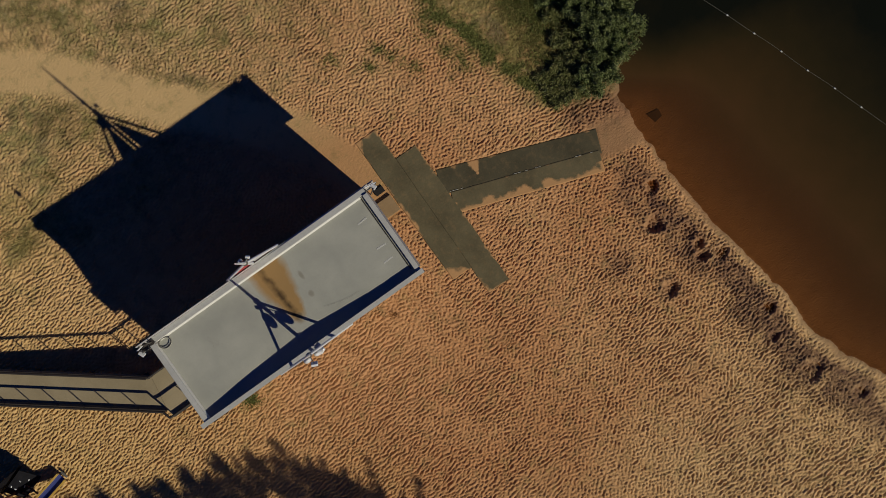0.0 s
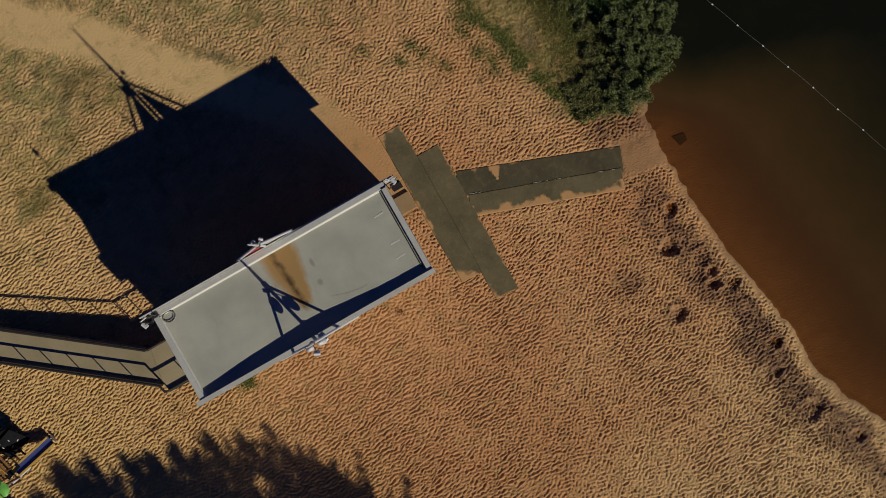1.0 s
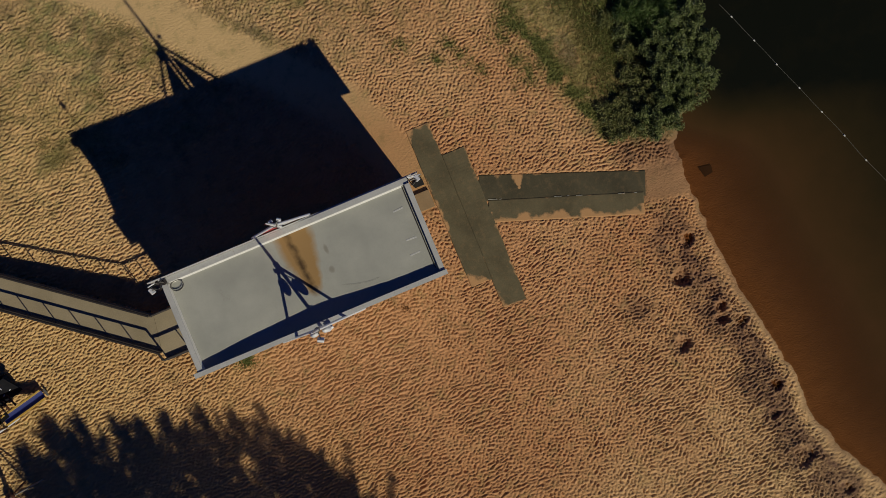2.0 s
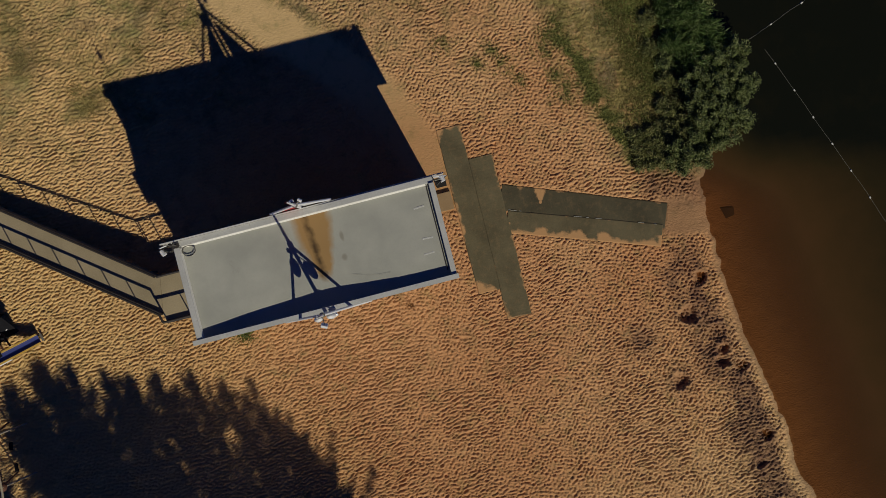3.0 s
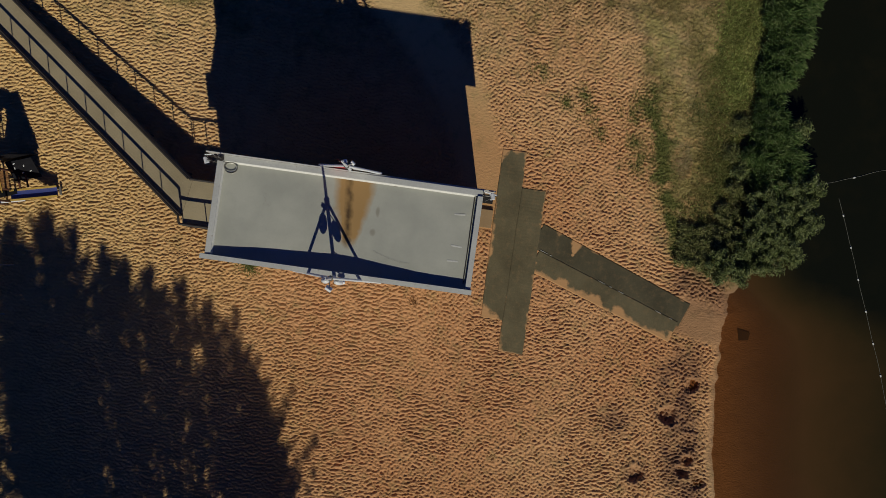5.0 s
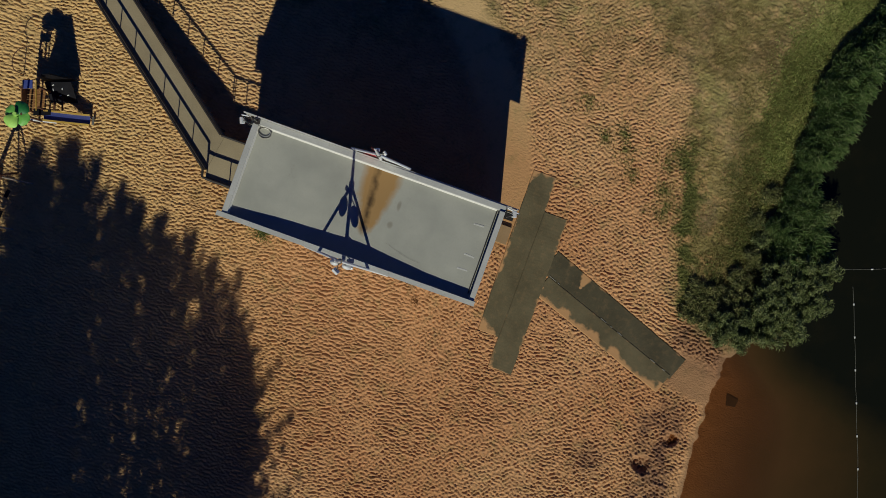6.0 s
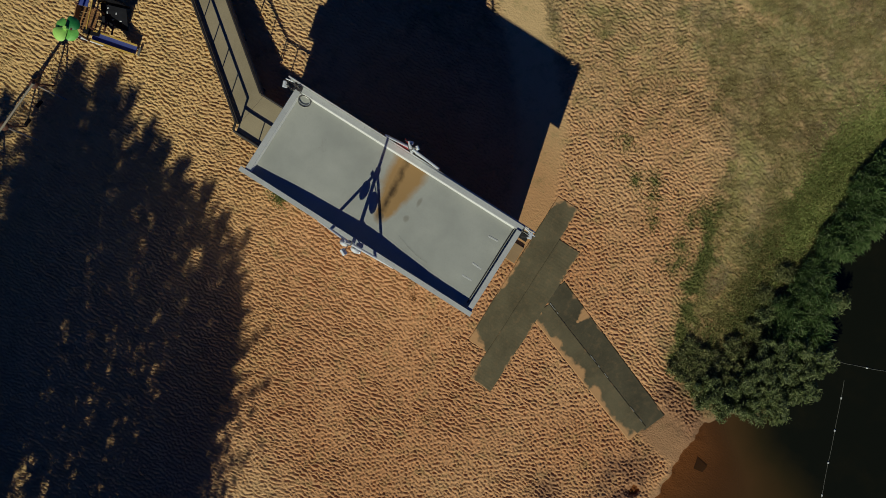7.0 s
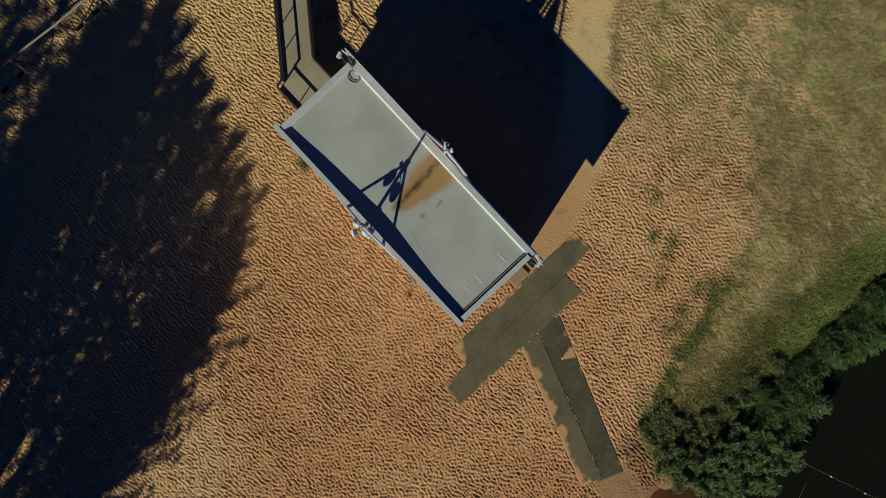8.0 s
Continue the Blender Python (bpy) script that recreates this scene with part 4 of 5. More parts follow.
WOOD = surface("orange_stained_wood", (0.20, 0.095, 0.03), (0.33, 0.16, 0.05), 14, 3.0, 0.7, 0, 0.4, 0.008)
POST = surface("brown_stained_post", (0.07, 0.03, 0.018), (0.13, 0.055, 0.03), 14, 3.0, 0.75, 0, 0.3, 0.006)
BLACK = surface("black_board", (0.006, 0.006, 0.008), (0.012, 0.012, 0.016), 14, 3.0, 0.8, 0, 0.2, 0.004, None, 0.1)


def build_tower():
    t = thing("play_tower", (-17.4, -0.2, 0), "wooden play tower with a climbing wall on sand", "playground")
    u, v = Vector((0.94, 0.34, 0)), Vector((-0.34, 0.94, 0))
    o = Vector((-17.58, -0.22, 0))

    def at(a, b, z):
        p = o + u * a + v * b
        return (p.x, p.y, z)

    for a in (-0.45, 0.45):
        for b in (-0.5, 0.5):
            part("post", tube(at(a, b, -0.2), at(a, b, 2.5), 0.055), POST, t)
    for i in range(8):
        part("platform_board", box(at(0, -0.46 + i * 0.132, 1.42), (0.98, 0.115, 0.05), 0.008, (0, 0, 19.9)), WOOD, t)
    part("centre_bar", tube(at(0.02, -0.55, 1.5), at(0.02, 0.95, 1.5), 0.025, sides=6), YELLOW, t, "thin yellow bar")
    part("side_panel", box(at(-0.47, 0, 1.85), (0.05, 1.0, 0.75), 0.01, (0, 0, 19.9)), WOOD, t)
    part("side_panel", box(at(-0.2, 0.68, 2.1), (0.50, 0.42, 0.06), 0.015, (0, 0, 19.9)), BLUE, t, "blue shelf panel")
    part("side_panel", box(at(0.3, -0.62, 1.45), (0.85, 0.30, 0.06), 0.015, (0, 0, 19.9)), BLACK, t, "black panel")
    # leaning black climbing wall with white holds
    bm = bmesh.new()
    c = [(-17.60, 0.78, 1.1), (-16.36, 1.22, 1.1), (-16.02, 0.36, 0.02), (-17.30, -0.06, 0.02)]
    n = (Vector(c[1]) - Vector(c[0])).cross(Vector(c[2]) - Vector(c[0])).normalized()
    up = [bm.verts.new(p) for p in c]
    dn = [bm.verts.new(Vector(p) - n * 0.05) for p in c]
    bm.faces.new(up), bm.faces.new(dn[::-1])
    for i in range(4):
        bm.faces.new((up[i], dn[i], dn[(i + 1) % 4], up[(i + 1) % 4]))
    bmesh.ops.recalc_face_normals(bm, faces=bm.faces)
    wall = part("climbing_wall", bm, BLACK, t, "black leaning climbing board")
    for f, g in ((0.12, 0.30), (0.30, 0.60), (0.34, 0.25), (0.62, 0.45), (0.60, 0.75), (0.75, 0.20)):
        p = Vector(c[0]).lerp(Vector(c[3]), f).lerp(Vector(c[1]).lerp(Vector(c[2]), f), g)
        if n.z < 0:
            p -= n * 0.08
        else:
            p += n * 0.035
        part("hold", box(p, (0.11, 0.05, 0.06), 0.015, (0, 0, 40 * f * 9)), WHITE_STEEL, wall, "white hold")
    # tapering boards added behind the climbing wall to cast the wedge-shaped shade
    for i in range(6):
        z0, z1 = 0.30 + 0.40 * i, 0.69 + 0.40 * i
        w0, w1 = 0.95 - 0.125 * i, 0.95 - 0.125 * (i + 1)
        bm = bmesh.new()
        ring = [[bm.verts.new(at(a, b, z)) for a, z in ((0.85 - w0, z0), (0.85 + w0, z0), (0.85 + w1, z1), (0.85 - w1, z1))] for b in (1.06, 1.10)]
        bm.faces.new(ring[0]), bm.faces.new(ring[1][::-1])
        for k in range(4):
            bm.faces.new((ring[0][k], ring[1][k], ring[1][(k + 1) % 4], ring[0][(k + 1) % 4]))
        bmesh.ops.recalc_face_normals(bm, faces=bm.faces)
        # black, so that the added board merges with that shade
        part("shadow_board", bm, BLACK, t, "black board added to throw the tower's tapering shadow")
    for a in (0.62, 1.02):
        part("beam", tube(at(a, -0.45, 0.5), at(a, 0.25, 0.5), 0.05, sides=8), POST, t)
    # climbing hoop beside the platform
    pts = [Vector((-18.55 + 0.78 * math.cos(w), 1.38 + 0.80 * math.sin(w), 1.3 - 0.25 * math.cos(w))) for w in np.linspace(4.0, 1.1, 16)]
    pts = [Vector((pts[0].x, pts[0].y, -0.1))] + pts + [Vector((pts[-1].x, pts[-1].y, -0.1))]
    bm = bmesh.new()
    for p, q in zip(pts, pts[1:]):
        tube(p, q, 0.022, sides=6, bm=bm)
    part("hoop", bm, POST, t)


def build_palm():
    """A play post with big plastic petals."""
    p = thing("palm_post", (-17.3, -1.2, 0), "post topped with green and lime plastic petals", "playground")
    for dx in (-0.22, 0.22):
        part("post", tube((-17.3 + dx, -1.2 + 0.4 * dx, -0.2), (-17.3 + dx, -1.2 + 0.4 * dx, 4.2), 0.05), POST, p)
    for k, (ang, mat, tip, size) in enumerate(((70, DEEP_GREEN, 4.15, 0.50), (172, GREEN, 4.05, 0.42), (345, GREEN, 4.1, 0.46), (255, LIME, 4.2, 0.50))):
        vs, fs = [], []
        rows, cols = 9, 8
        for i in range(rows + 1):
            w = i / rows
            half = size * 0.74 * math.sin(math.pi * (0.10 + 0.84 * w ** 1.5)) ** 0.7
            for j in range(cols + 1):
                c = 2 * j / cols - 1
                r = 0.06 + size * 1.25 * w
                z = tip + 0.10 * math.sin(2.6 * w) - 0.10 * w * w - 0.06 * abs(c) ** 1.5 + 0.05 * (k % 2)
                ca, sa = math.cos(radians(ang)), math.sin(radians(ang))
                vs.append((r * ca - half * c * sa, r * sa + half * c * ca, z))
        for i in range(rows):
            for j in range(cols):
                a = i * (cols + 1) + j
                fs.append((a, a + 1, a + cols + 2, a + cols + 1))
        n = len(vs)
        vs += [(x, y, z - 0.025) for x, y, z in vs]
        fs += [tuple(i + n for i in f[::-1]) for f in fs]
        petal = raw("petal", vs, fs, mat)
        petal.data.shade_smooth()
        petal.parent = p
    part("hub", tube((-17.3, -1.2, 4.1), (-17.3, -1.2, 4.45), 0.12, 0.09), LIME, p)


def build_slide():
    s = thing("slide", (-16.9, -0.9, 0), "blue playground slide with yellow side walls", "slide")
    a, b = Vector((-16.95, -0.82, 1.45)), Vector((-15.05, -0.28, 0.32))
    d = (b - a)
    n = Vector((-d.y, d.x, 0)).normalized()
    rows = 14
    for k, (lo, hi, h, mat, nm) in enumerate(((-0.20, 0.20, 0.0, BLUE, "bed"), (0.20, 0.28, 0.16, YELLOW, "side_wall"), (-0.28, -0.20, 0.16, YELLOW, "side_wall"))):
        bm = bmesh.new()
        rings = []
        for i in range(rows + 1):
            w = i / rows
            c = a + d * w
            c.z = 0.30 + 1.15 * (1 - w) ** 1.25 + 0.04 * w
            rings.append([bm.verts.new(c + n * x + Vector((0, 0, z))) for x, z in ((lo, -0.05), (hi, -0.05), (hi, h), (lo, h))])
        for p, q in zip(rings, rings[1:]):
            for i in range(4):
                bm.faces.new((p[i], p[(i + 1) % 4], q[(i + 1) % 4], q[i]))
        bm.faces.new(rings[0][::-1]), bm.faces.new(rings[-1])
        bmesh.ops.recalc_face_normals(bm, faces=bm.faces)
        part(nm, bm, mat, s)
    part("run_out", box(b + Vector((0.12, 0.03, -0.08)), (0.12, 0.40, 0.04), 0.01, (0, 0, 15.9)), STEEL, s)
    part("leg", tube((-15.3, -0.35, -0.2), (-15.3, -0.35, 0.35), 0.04), STEEL, s)
    part("chute", box((-17.05, -1.1, 1.0), (1.35, 0.10, 0.12), 0.02, (0, 12, 14)), WHITE_STEEL, s, "white bar beside the slide")


def build_swings():
    w = thing("swing_set", (-17.9, -7, 0), "long wooden swing set with ball-topped frames on sand", "swing set")
    feet = [(-17.80, -4.35), (-17.92, -6.85), (-18.20, -9.65), (-18.35, -12.2)]
    apex = [Vector((x, y, 2.5)) for x, y in feet]
    for p, q in zip(apex, apex[1:]):
        part("beam", tube(p, q, 0.06), PALE_WOOD, w, "weathered pale beam")
    for p in apex:
        part("leg", tube(p, (p.x - 0.85, p.y + 0.35, -0.2), 0.045), POST, w)
        part("leg", tube(p, (p.x + 1.05, p.y + 0.10, -0.2), 0.045), PALE_WOOD, w)
        part("leg", tube(p, (p.x + 0.15, p.y + 0.40, -0.2), 0.045), POST, w)
        bm = bmesh.new()
        bmesh.ops.create_uvsphere(bm, u_segments=14, v_segments=9, radius=0.24, matrix=pose(p.x - 0.05, p.y, p.z - 0.28))
        part("ball", bm, POST, w, smooth=True)
    for k, y in enumerate((-5.14, -6.23, -10.05, -11.1)):
        x = -17.68 if k < 2 else -17.95
        top = 2.5
        seat = part("seat", box((x, y, 0.5), (0.2, 0.42, 0.05), 0.015, (0, 0, -8 + 6 * k)), BLACK, w, "black rubber seat")
        for e in (-0.2, 0.2):
            part("chain", tube((x, y + e, 0.5), (x - 0.2, y + e, top), 0.010, sides=5), STEEL, seat)


PALE_WOOD = surface("pale_wood", (0.26, 0.22, 0.15), (0.38, 0.33, 0.24), 14, 3.0, 0.8, 0, 0.4, 0.006)
build_tower()
build_palm()
build_slide()
build_swings()


# ---- trees, out of sight to the south, whose shade lies on the beach ----
def leaf_cloud(centres, radii, count, size, seed, flat=0.0, slim=0.45):
    """Many small bent leaf clumps about some centres."""
    rng = np.random.default_rng(seed)
    centres, radii = np.array(centres), np.array(radii)
    pick = rng.integers(0, len(centres), count)
    dirs = rng.normal(size=(count, 3))
    dirs /= np.linalg.norm(dirs, axis=1, keepdims=True)
    p = centres[pick] + dirs * radii[pick] * (rng.random((count, 1)) ** 0.45)
    a = rng.normal(size=(count, 3))
    a[:, 2] *= 1 - flat
    a /= np.linalg.norm(a, axis=1, keepdims=True)
    b = np.cross(a, rng.normal(size=(count, 3)))
    b /= np.linalg.norm(b, axis=1, keepdims=True)
    c = np.cross(a, b)
    s = size * (0.6 + 0.8 * rng.random((count, 1)))
    v = np.stack([p - a * s, p + b * s * slim + c * s * 0.15, p + a * s, p - b * s * slim + c * s * 0.15], 1).reshape(-1, 3)
    i = np.arange(count)[:, None] * 4
    return v, np.concatenate([i + [0, 1, 2], i + [0, 2, 3]])


def build_tree(x, y, height, spread, seed):
    rng = random.Random(seed)
    tree = thing("tree", (x, y, -0.1), "tall leafy tree beside the beach", "tree", "trees beside the beach")
    bm = tube((x, y, -0.3), (x, y, height * 0.55), 0.32, 0.2)
    tube((x, y, height * 0.55), (x, y, height * 0.93), 0.2, 0.04, bm=bm)
    cs, rs = [], []
    for i in range(84):
        below = 0.25 + (height * 0.72) * ((i + rng.random()) / 84) ** 1.2
        ang = i * 2.4 + rng.random()
        reach = min(spread, 0.06 + 0.46 * below) * (0.32 + 0.88 * rng.random())
        z0 = height - below
        tip = (x + reach * math.cos(ang), y + reach * math.sin(ang), z0 + 0.75 * reach + 0.15)
        tube((x, y, z0), tip, 0.05, 0.012, sides=4, bm=bm)
        for f in (0.25, 0.5, 0.75, 0.95, 1.15):
            cs.append([x + (tip[0] - x) * f, y + (tip[1] - y) * f, z0 + (tip[2] - z0) * f])
            r = (0.10 + 0.16 * reach) * (1.3 - 0.85 * f)
            rs.append([r, r, 0.9 * r + 0.14])
    cs.append([x, y, height - 0.1])
    rs.append([0.05, 0.05, 0.5])
    part("trunk", bm, BARK, tree)
    v, f = leaf_cloud(cs, rs, 7000, 0.112, seed, 0.0, 0.5)
    crown = raw("crown", (v - np.array([x, y, -0.1])).tolist(), f.tolist(), LEAF_TREE)
    crown.parent = tree


# where each crown's tip throws its shade, its height and its spread
TIPS = [(-10.2, -3.7, 21, 3.0), (-8.5, -4.0, 20, 2.7), (-12.2, -3.9, 20, 2.8), (-14.2, -4.4, 21, 2.6), (-6.9, -4.9, 20, 2.4), (-5.2, -6.7, 20, 2.6), (-4.1, -8.0, 19, 2.6), (-3.1, -10.4, 19, 2.6), (-12.5, -3.0, 20, 2.4), (-11.4, -3.5, 20, 2.4), (-9.4, -4.6, 20, 2.8), (-6.2, -7.6, 20, 3.0), (-2.2, -14.6, 18, 3.0),
        (-4.1, -9.6, 19, 2.8), (-3.9, -12.4, 19, 3.0), (-4.4, -16.0, 18, 3.3), 
        (-6.6, -20.5, 17, 4.0), (-10.5, -19.0, 17, 4.4), (-16.0, -17.0, 18, 4.4),
        (-15.7, -1.4, 22, 2.3), (-14.2, -2.0, 22, 2.1), (-16.6, -3.0, 21, 1.9), (-16.0, -6.2, 20, 2.6), (-18.6, -11.0, 20, 3.4), (-20.9, -5.6, 22, 2.6), (-23.0, -4.4, 22, 3.8), (-22.0, -10.5, 20, 3.2), (-21.5, -17.5, 18, 4.0), (-19.6, -8.4, 20, 2.2), (-13.8, -5.9, 20, 2.4), (-17.4, -4.0, 21, 1.7), (-17.6, -12.5, 19, 3.0), (-17.3, -3.0, 21, 2.6), (-16.2, -4.2, 21, 2.6), (-19.4, -5.6, 21, 1.6), (-15.58, -1.5, 21, 2.4), (-17.43, -2.24, 21, 2.2)]
for k, (tx, ty, h, wide) in enumerate(TIPS):
    build_tree(tx + 0.317 * h, ty - 1.235 * h, h, wide, 100 + k)


# ---- shrubs and reeds on the spit ----
def build_bush(x, y, wide, tall, seed, leaves, material, label):
    rng = random.Random(seed)
    bush = thing("willow_bush", (x, y, -0.1), label, "bush", "bushes on the bank")
    bm = bmesh.new()
    cs, rs = [], []
    for i in range(int(16 + wide * 20)):
        ang, out = rng.random() * 6.283, wide * 1.15 * math.sqrt(rng.random())
        tip = (x + out * math.cos(ang), y + out * math.sin(ang), tall * (0.35 + 0.8 * rng.random()) * (1 - 0.25 * out / wide))
        tube((x + 0.15 * (tip[0] - x), y + 0.15 * (tip[1] - y), -0.2), tip, 0.03, 0.008, sides=5, bm=bm)
        for f in (0.45, 0.7, 0.9, 1.05):
            cs.append([x + (tip[0] - x) * f, y + (tip[1] - y) * f, tip[2] * f])
            r = (0.14 + 0.26 * rng.random()) * (1.2 - 0.4 * f)
            rs.append([r, r, r * 0.9])
    part("stem", bm, BARK, bush)
    v, f = leaf_cloud(cs, rs, leaves, 0.082, seed, 0.2, 0.30)
    crown = raw("foliage", (v - np.array([x, y, -0.1])).tolist(), f.tolist(), material)
    crown.parent = bush


BANK = [(16.7, 0.9, 0.7, 0.6, 1), (17.6, 0.5, 0.7, 0.8, 1), (18.4, 0.5, 0.8, 1.1, 0), (19.2, 0.8, 0.9, 1.3, 0), (20.2, 1.4, 0.9, 1.5, 0), (21.1, 1.9, 0.85, 1.4, 0), (18.8, 1.8, 0.85, 1.2, 1), (19.8, 2.6, 0.95, 1.6, 0),
        (20.9, 3.1, 1.0, 1.6, 0), (21.8, 3.2, 0.7, 1.2, 0), (19.6, 4.0, 0.85, 1.5, 0), (20.7, 4.5, 1.0, 1.7, 0), (21.6, 4.8, 0.8, 1.3, 0), (20.9, 7.8, 0.5, 1.0, 0), (17.4, 1.8, 0.7, 0.6, 1), (16.3, 2.0, 0.4, 0.4, 1),
        (18.2, 3.0, 0.6, 0.7, 1), (18.6, 4.4, 0.5, 0.6, 1), (18.7, 5.6, 0.5, 0.5, 0), (18.4, 7.6, 0.4, 0.5, 1), (18.1, 6.2, 0.35, 0.35, 1)]
KINDS = ((LEAF_DARK, "dense grey-green willow bush at the water's edge"), (LEAF_OLIVE, "low olive-brown shrub on the bank"))
for k, (bx, by, wide, tall, kind) in enumerate(BANK):
    bx = bx + (0.35 if bx > 18.9 else 0.1)
    build_bush(bx, by, wide * 0.95, tall * (1.05, 0.62)[kind], 300 + k, int(7600 * wide * wide + 1300), *KINDS[kind])


def build_reeds():
    """The reed bed along the bank: long bent leaves, tallest in the middle of the bed."""
    rng = np.random.default_rng(610)
    n = 105000
    y = 4.2 + 19.8 * rng.random(n)
    inner = np.interp(y, [4, 7, 10, 14.5, 16.5, 19, 24], [19.15, 19.05, 19.15, 19.15, 19.9, 21.1, 23.8])
    outer = np.interp(y, [4, 5.5, 6.7, 7.8, 8.5, 9.4, 10.5, 12.4, 15.8, 19, 24], [21.0, 22.0, 21.5, 21.0, 20.2, 20.1, 20.6, 21.1, 21.4, 22.9, 26.0])
    inner += 0.9 * (cloud(0 * y, y * 1.3, 133) - 0.5)
    outer += 0.8 * (cloud(0 * y + 7, y * 2.6, 131) - 0.5)
    x = inner + (outer - inner) * rng.random(n) + 0.12 * rng.normal(size=n)
    tall = (0.95 + 0.9 * (cloud(x * 2.3, y * 2.3, 132) - 0.35) + 0.25 * rng.normal(size=n).clip(-1, 1.5)) * (0.7 + 0.3 * np.clip((outer - x) * 2.2, 0, 1)) * (0.45 + 0.55 * np.clip((x - inner) * 1.3, 0, 1))
    base = np.stack([x, y, tall * (0.25 + 0.62 * rng.random(n) ** 0.6)], 1)
    ang = 6.2832 * rng.random(n)
    out = np.stack([np.cos(ang) + 0.5, np.sin(ang) - 0.15, np.zeros(n)], 1)
    size = (0.12 + 0.20 * rng.random((n, 1)))
    side = np.stack([-np.sin(ang), np.cos(ang), 0.5 * rng.normal(size=n)], 1) * (0.014 + 0.012 * rng.random((n, 1)))
    mid = base + out * size * 0.5 + np.array([0, 0, 0.30]) * size
    tip = base + out * size + np.array([0, 0, 0.12]) * size
    v = np.stack([base, mid - side, tip, mid + side], 1).reshape(-1, 3)
    i = np.arange(n)[:, None] * 4
    f = np.concatenate([i + [0, 1, 2], i + [0, 2, 3]])
    foot = np.stack([x, y, np.full(n, -0.15)], 1)[::14]
    top = foot + np.stack([0.05 + 0 * x, 0 * x, tall + 0.1], 1)[::14]
    stems = np.stack([foot - [0.012, 0, 0], foot + [0.012, 0, 0], top], 1).reshape(-1, 3)
    f = np.concatenate([f, len(v) + np.arange(len(stems)).reshape(-1, 3)])
    v = np.concatenate([v, stems])
    tagged(raw("reed_bed", v.tolist(), f.tolist(), LEAF_REED), "tall bright green reeds standing thick along the water's edge", "reeds", kind="stuff")


build_reeds()


# ---- grass and weeds ----
def blades(points, low, high, seed, lean=0.5):
    rng = np.random.default_rng(seed)
    n = len(points)
    h = low + (high - low) * rng.random((n, 1))
    a = rng.random((n, 1)) * 6.283
    d = np.concatenate([np.cos(a), np.sin(a), np.zeros((n, 1))], 1)
    side = np.concatenate([-np.sin(a), np.cos(a), np.zeros((n, 1))], 1) * h * 0.16
    tip = points + d * h * lean * (0.4 + rng.random((n, 1))) + np.array([0, 0, 1.0]) * h
    v = np.stack([points - side, points + side, tip], 1).reshape(-1, 3)
    return v, np.arange(3 * n).reshape(-1, 3)


def meadow(name, n, box_, keep, low, high, material, seed, label, lean=0.5):
    rng = np.random.default_rng(seed)
    x = box_[0] + (box_[1] - box_[0]) * rng.random(n)
    y = box_[2] + (box_[3] - box_[2]) * rng.random(n)
    take = rng.random(n) < keep(x, y)
    p = np.stack([x[take], y[take], np.full(take.sum(), -0.01)], 1)
    v, f = blades(p, low, high, seed, lean)
    tagged(raw(name, v.tolist(), f.tolist(), material), label, "grass", kind="stuff")


def dry(x, y):
    away = 1 - near_line(x, y, TRACK, 0.9, 0.6)
    return np.clip(grass_at(x, y) * 1.15 - 0.12, 0, 1) * np.clip(2.6 * cloud(x * 0.9, y * 0.9, 95) - 0.75, 0, 1) * away * (x < shore(y) - 0.3)


meadow("dry_grass", 620000, (-24, 22, -1, 25), dry, 0.04, 0.11, GRASS_DRY, 401, "thin dry yellow-brown grass on the sandy meadow")
meadow("green_grass", 330000, (7.5, 22, 0, 24), verge, 0.05, 0.15, GRASS_GREEN, 402, "fresh green grass along the bank and the sand's edge")


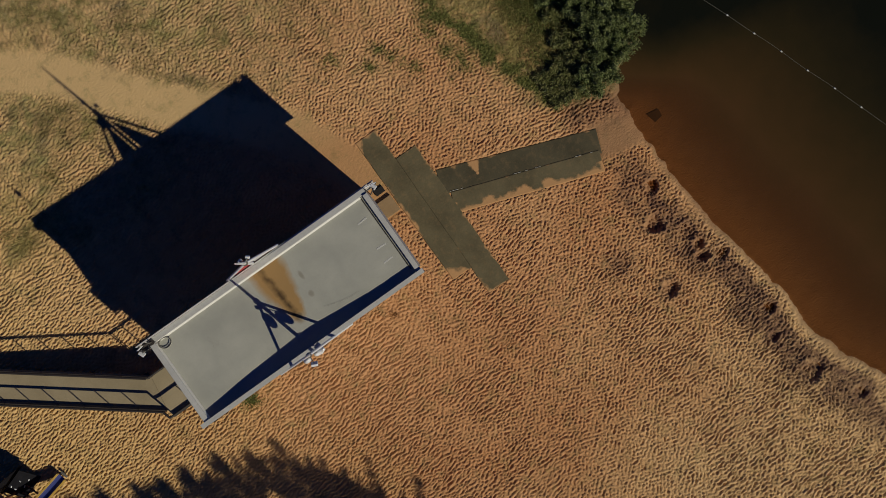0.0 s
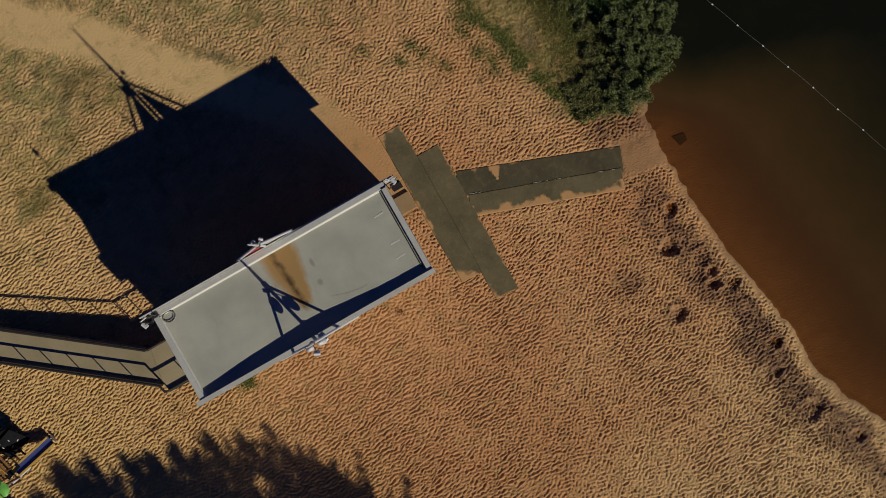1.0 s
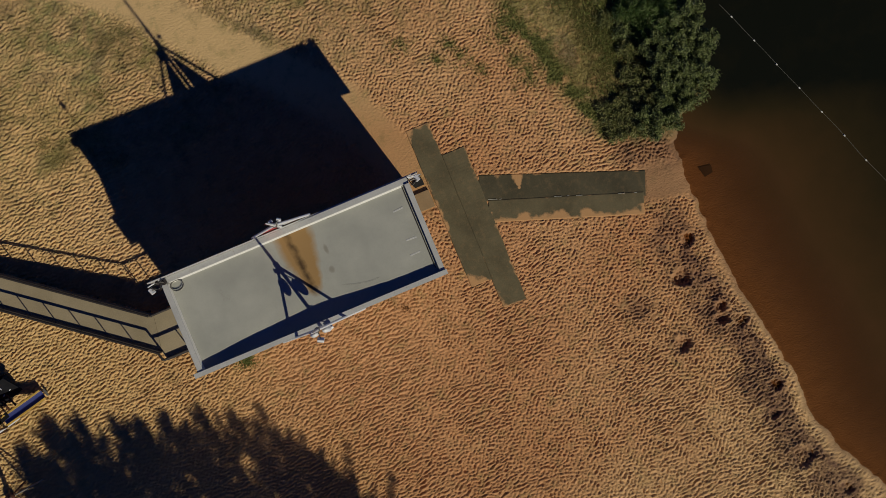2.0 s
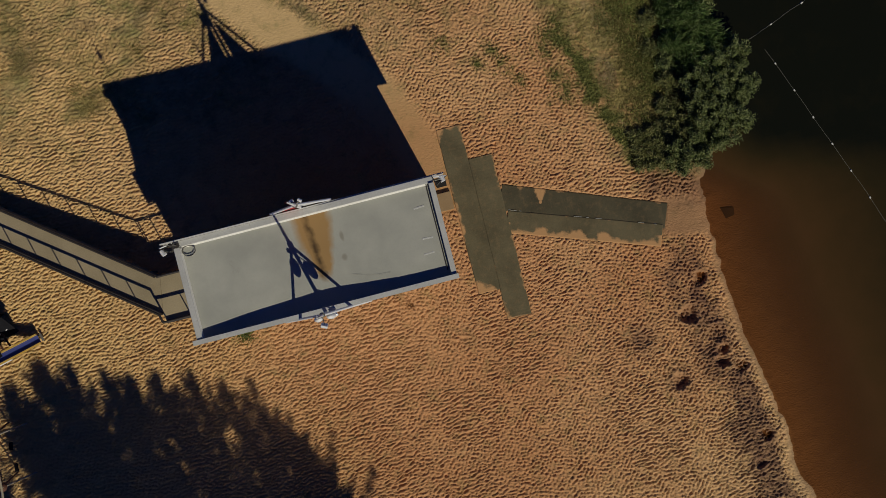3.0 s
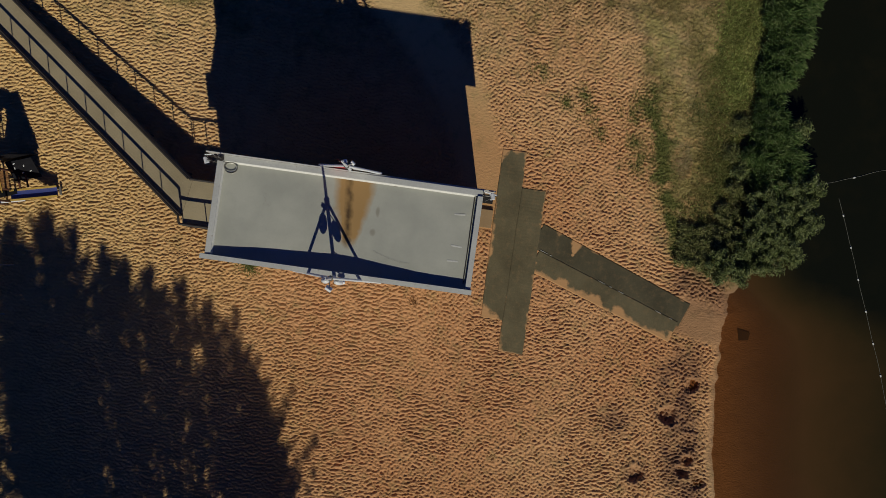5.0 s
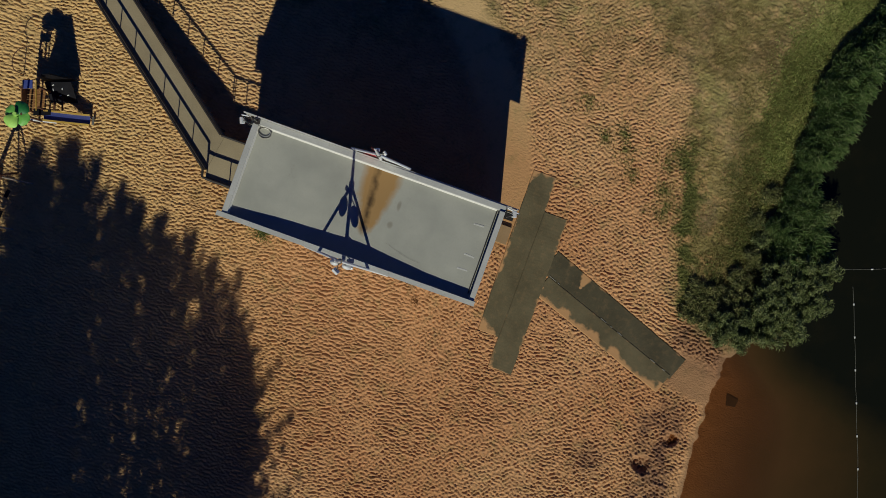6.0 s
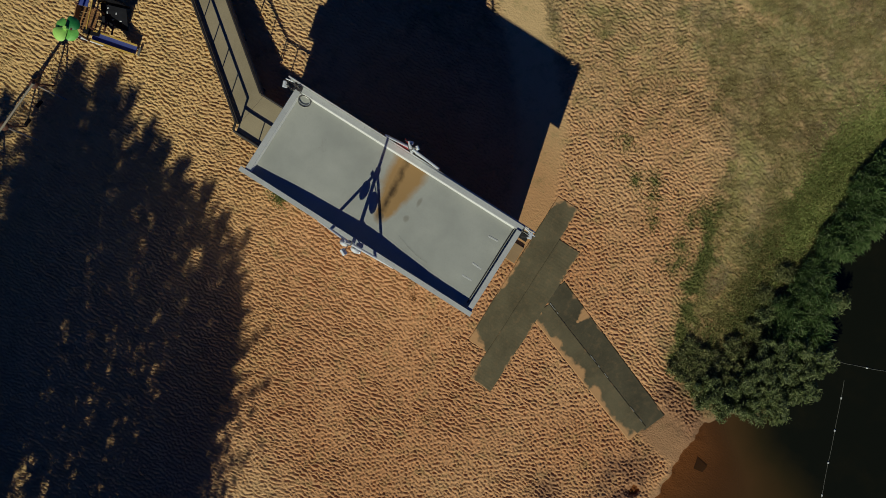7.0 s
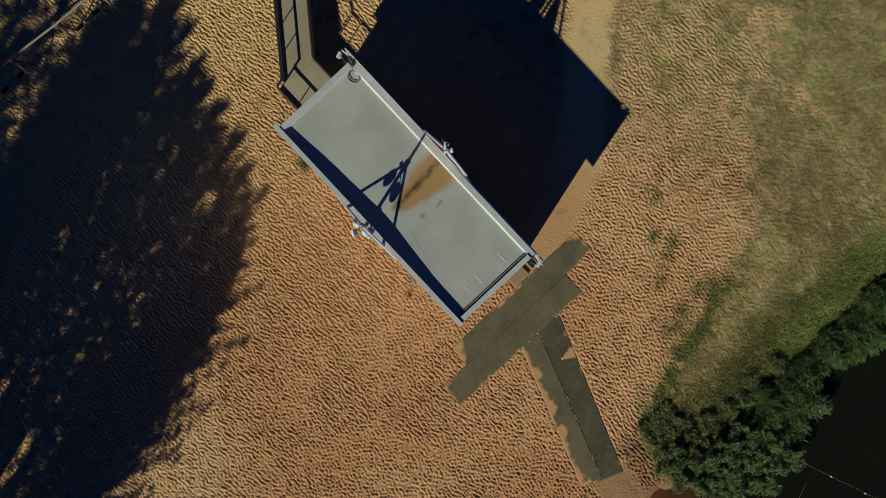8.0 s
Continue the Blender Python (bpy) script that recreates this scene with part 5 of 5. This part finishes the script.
def tuft(x, y, r, n, material, label, seed, tall=0.3):
    rng = np.random.default_rng(seed)
    p = np.stack([x + r * rng.normal(size=n) * 0.5, y + r * rng.normal(size=n) * 0.5, np.full(n, -0.02)], 1)
    v, f = blades(p - np.array([x, y, 0]), tall * 0.5, tall, seed, 0.9)
    ob = raw("weed_tuft", v.tolist(), f.tolist(), material)
    ob.location = (x, y, 0)
    tagged(ob, label, "weed", "weeds in the sand", "stuff")


tuft(-5.05, -2.66, 0.46, 520, GRASS_GREEN, "green weed tuft at the foot of the front wall", 501, 0.16)
tuft(3.37, -3.33, 0.17, 26, WOOD, "dry reddish-brown weed stalk in the sand", 502, 0.22)
tuft(16.3, 8.1, 0.55, 420, LEAF_OLIVE, "dark low weed clump in the dry meadow", 503, 0.16)
tuft(17.1, 7.9, 0.5, 320, HERB, "olive weed clump in the dry meadow", 504, 0.15)
for k, (wx, wy, r) in enumerate(((-5.0, 14.7, 0.9), (-9.1, 10.7, 0.7), (-9.9, 10.5, 0.7), (-10.3, 11.4, 0.5), (-6.8, 12.6, 0.4))):
    tuft(wx, wy, r, 320, GRASS_DRY, "withered brown weed patch in thin grass", 510 + k, 0.12)


def herbs(x, y):
    edge = np.interp(y, [0.3, 1.7, 3.9, 5.5, 7.0, 9.5, 12, 16, 20], [16.3, 16.2, 16.4, 16.7, 17.0, 17.3, 17.7, 18.2, 20])
    return smooth(x - edge, -0.9, 1.3) * (x < 19.8 + 0.3 * np.clip(y - 15, 0, 9)) * smooth(y, 0.1, 0.6) * smooth(y, 21, 16) * (0.12 + 0.88 * smooth(y, 11, 7)) * np.clip(2.8 * cloud(x * 1.2, y * 1.2, 97) - 0.7, 0, 1)


meadow("rough_herbs", 120000, (14.6, 21.6, 0, 21), herbs, 0.05, 0.17, HERB, 403, "rough olive-brown herbs behind the bushes on the bank", 0.7)
meadow("green_herbs", 60000, (14.6, 21.6, 0, 10), lambda x, y: herbs(x - 0.4, y) * smooth(cloud(x * 0.6, y * 0.6, 99), 0.4, 0.6), 0.06, 0.22, GRASS_GREEN, 404, "fresh green herbs between the dry ones on the bank", 0.7)
meadow("lush_grass", 110000, (15.5, 24, 6, 24), lambda x, y: lush(x, y) * np.clip(2.6 * cloud(x * 1.2, y * 1.2, 98) - 0.5, 0, 1), 0.06, 0.18, LUSH, 405, "fresh yellow-green grass behind the reeds", 0.8)
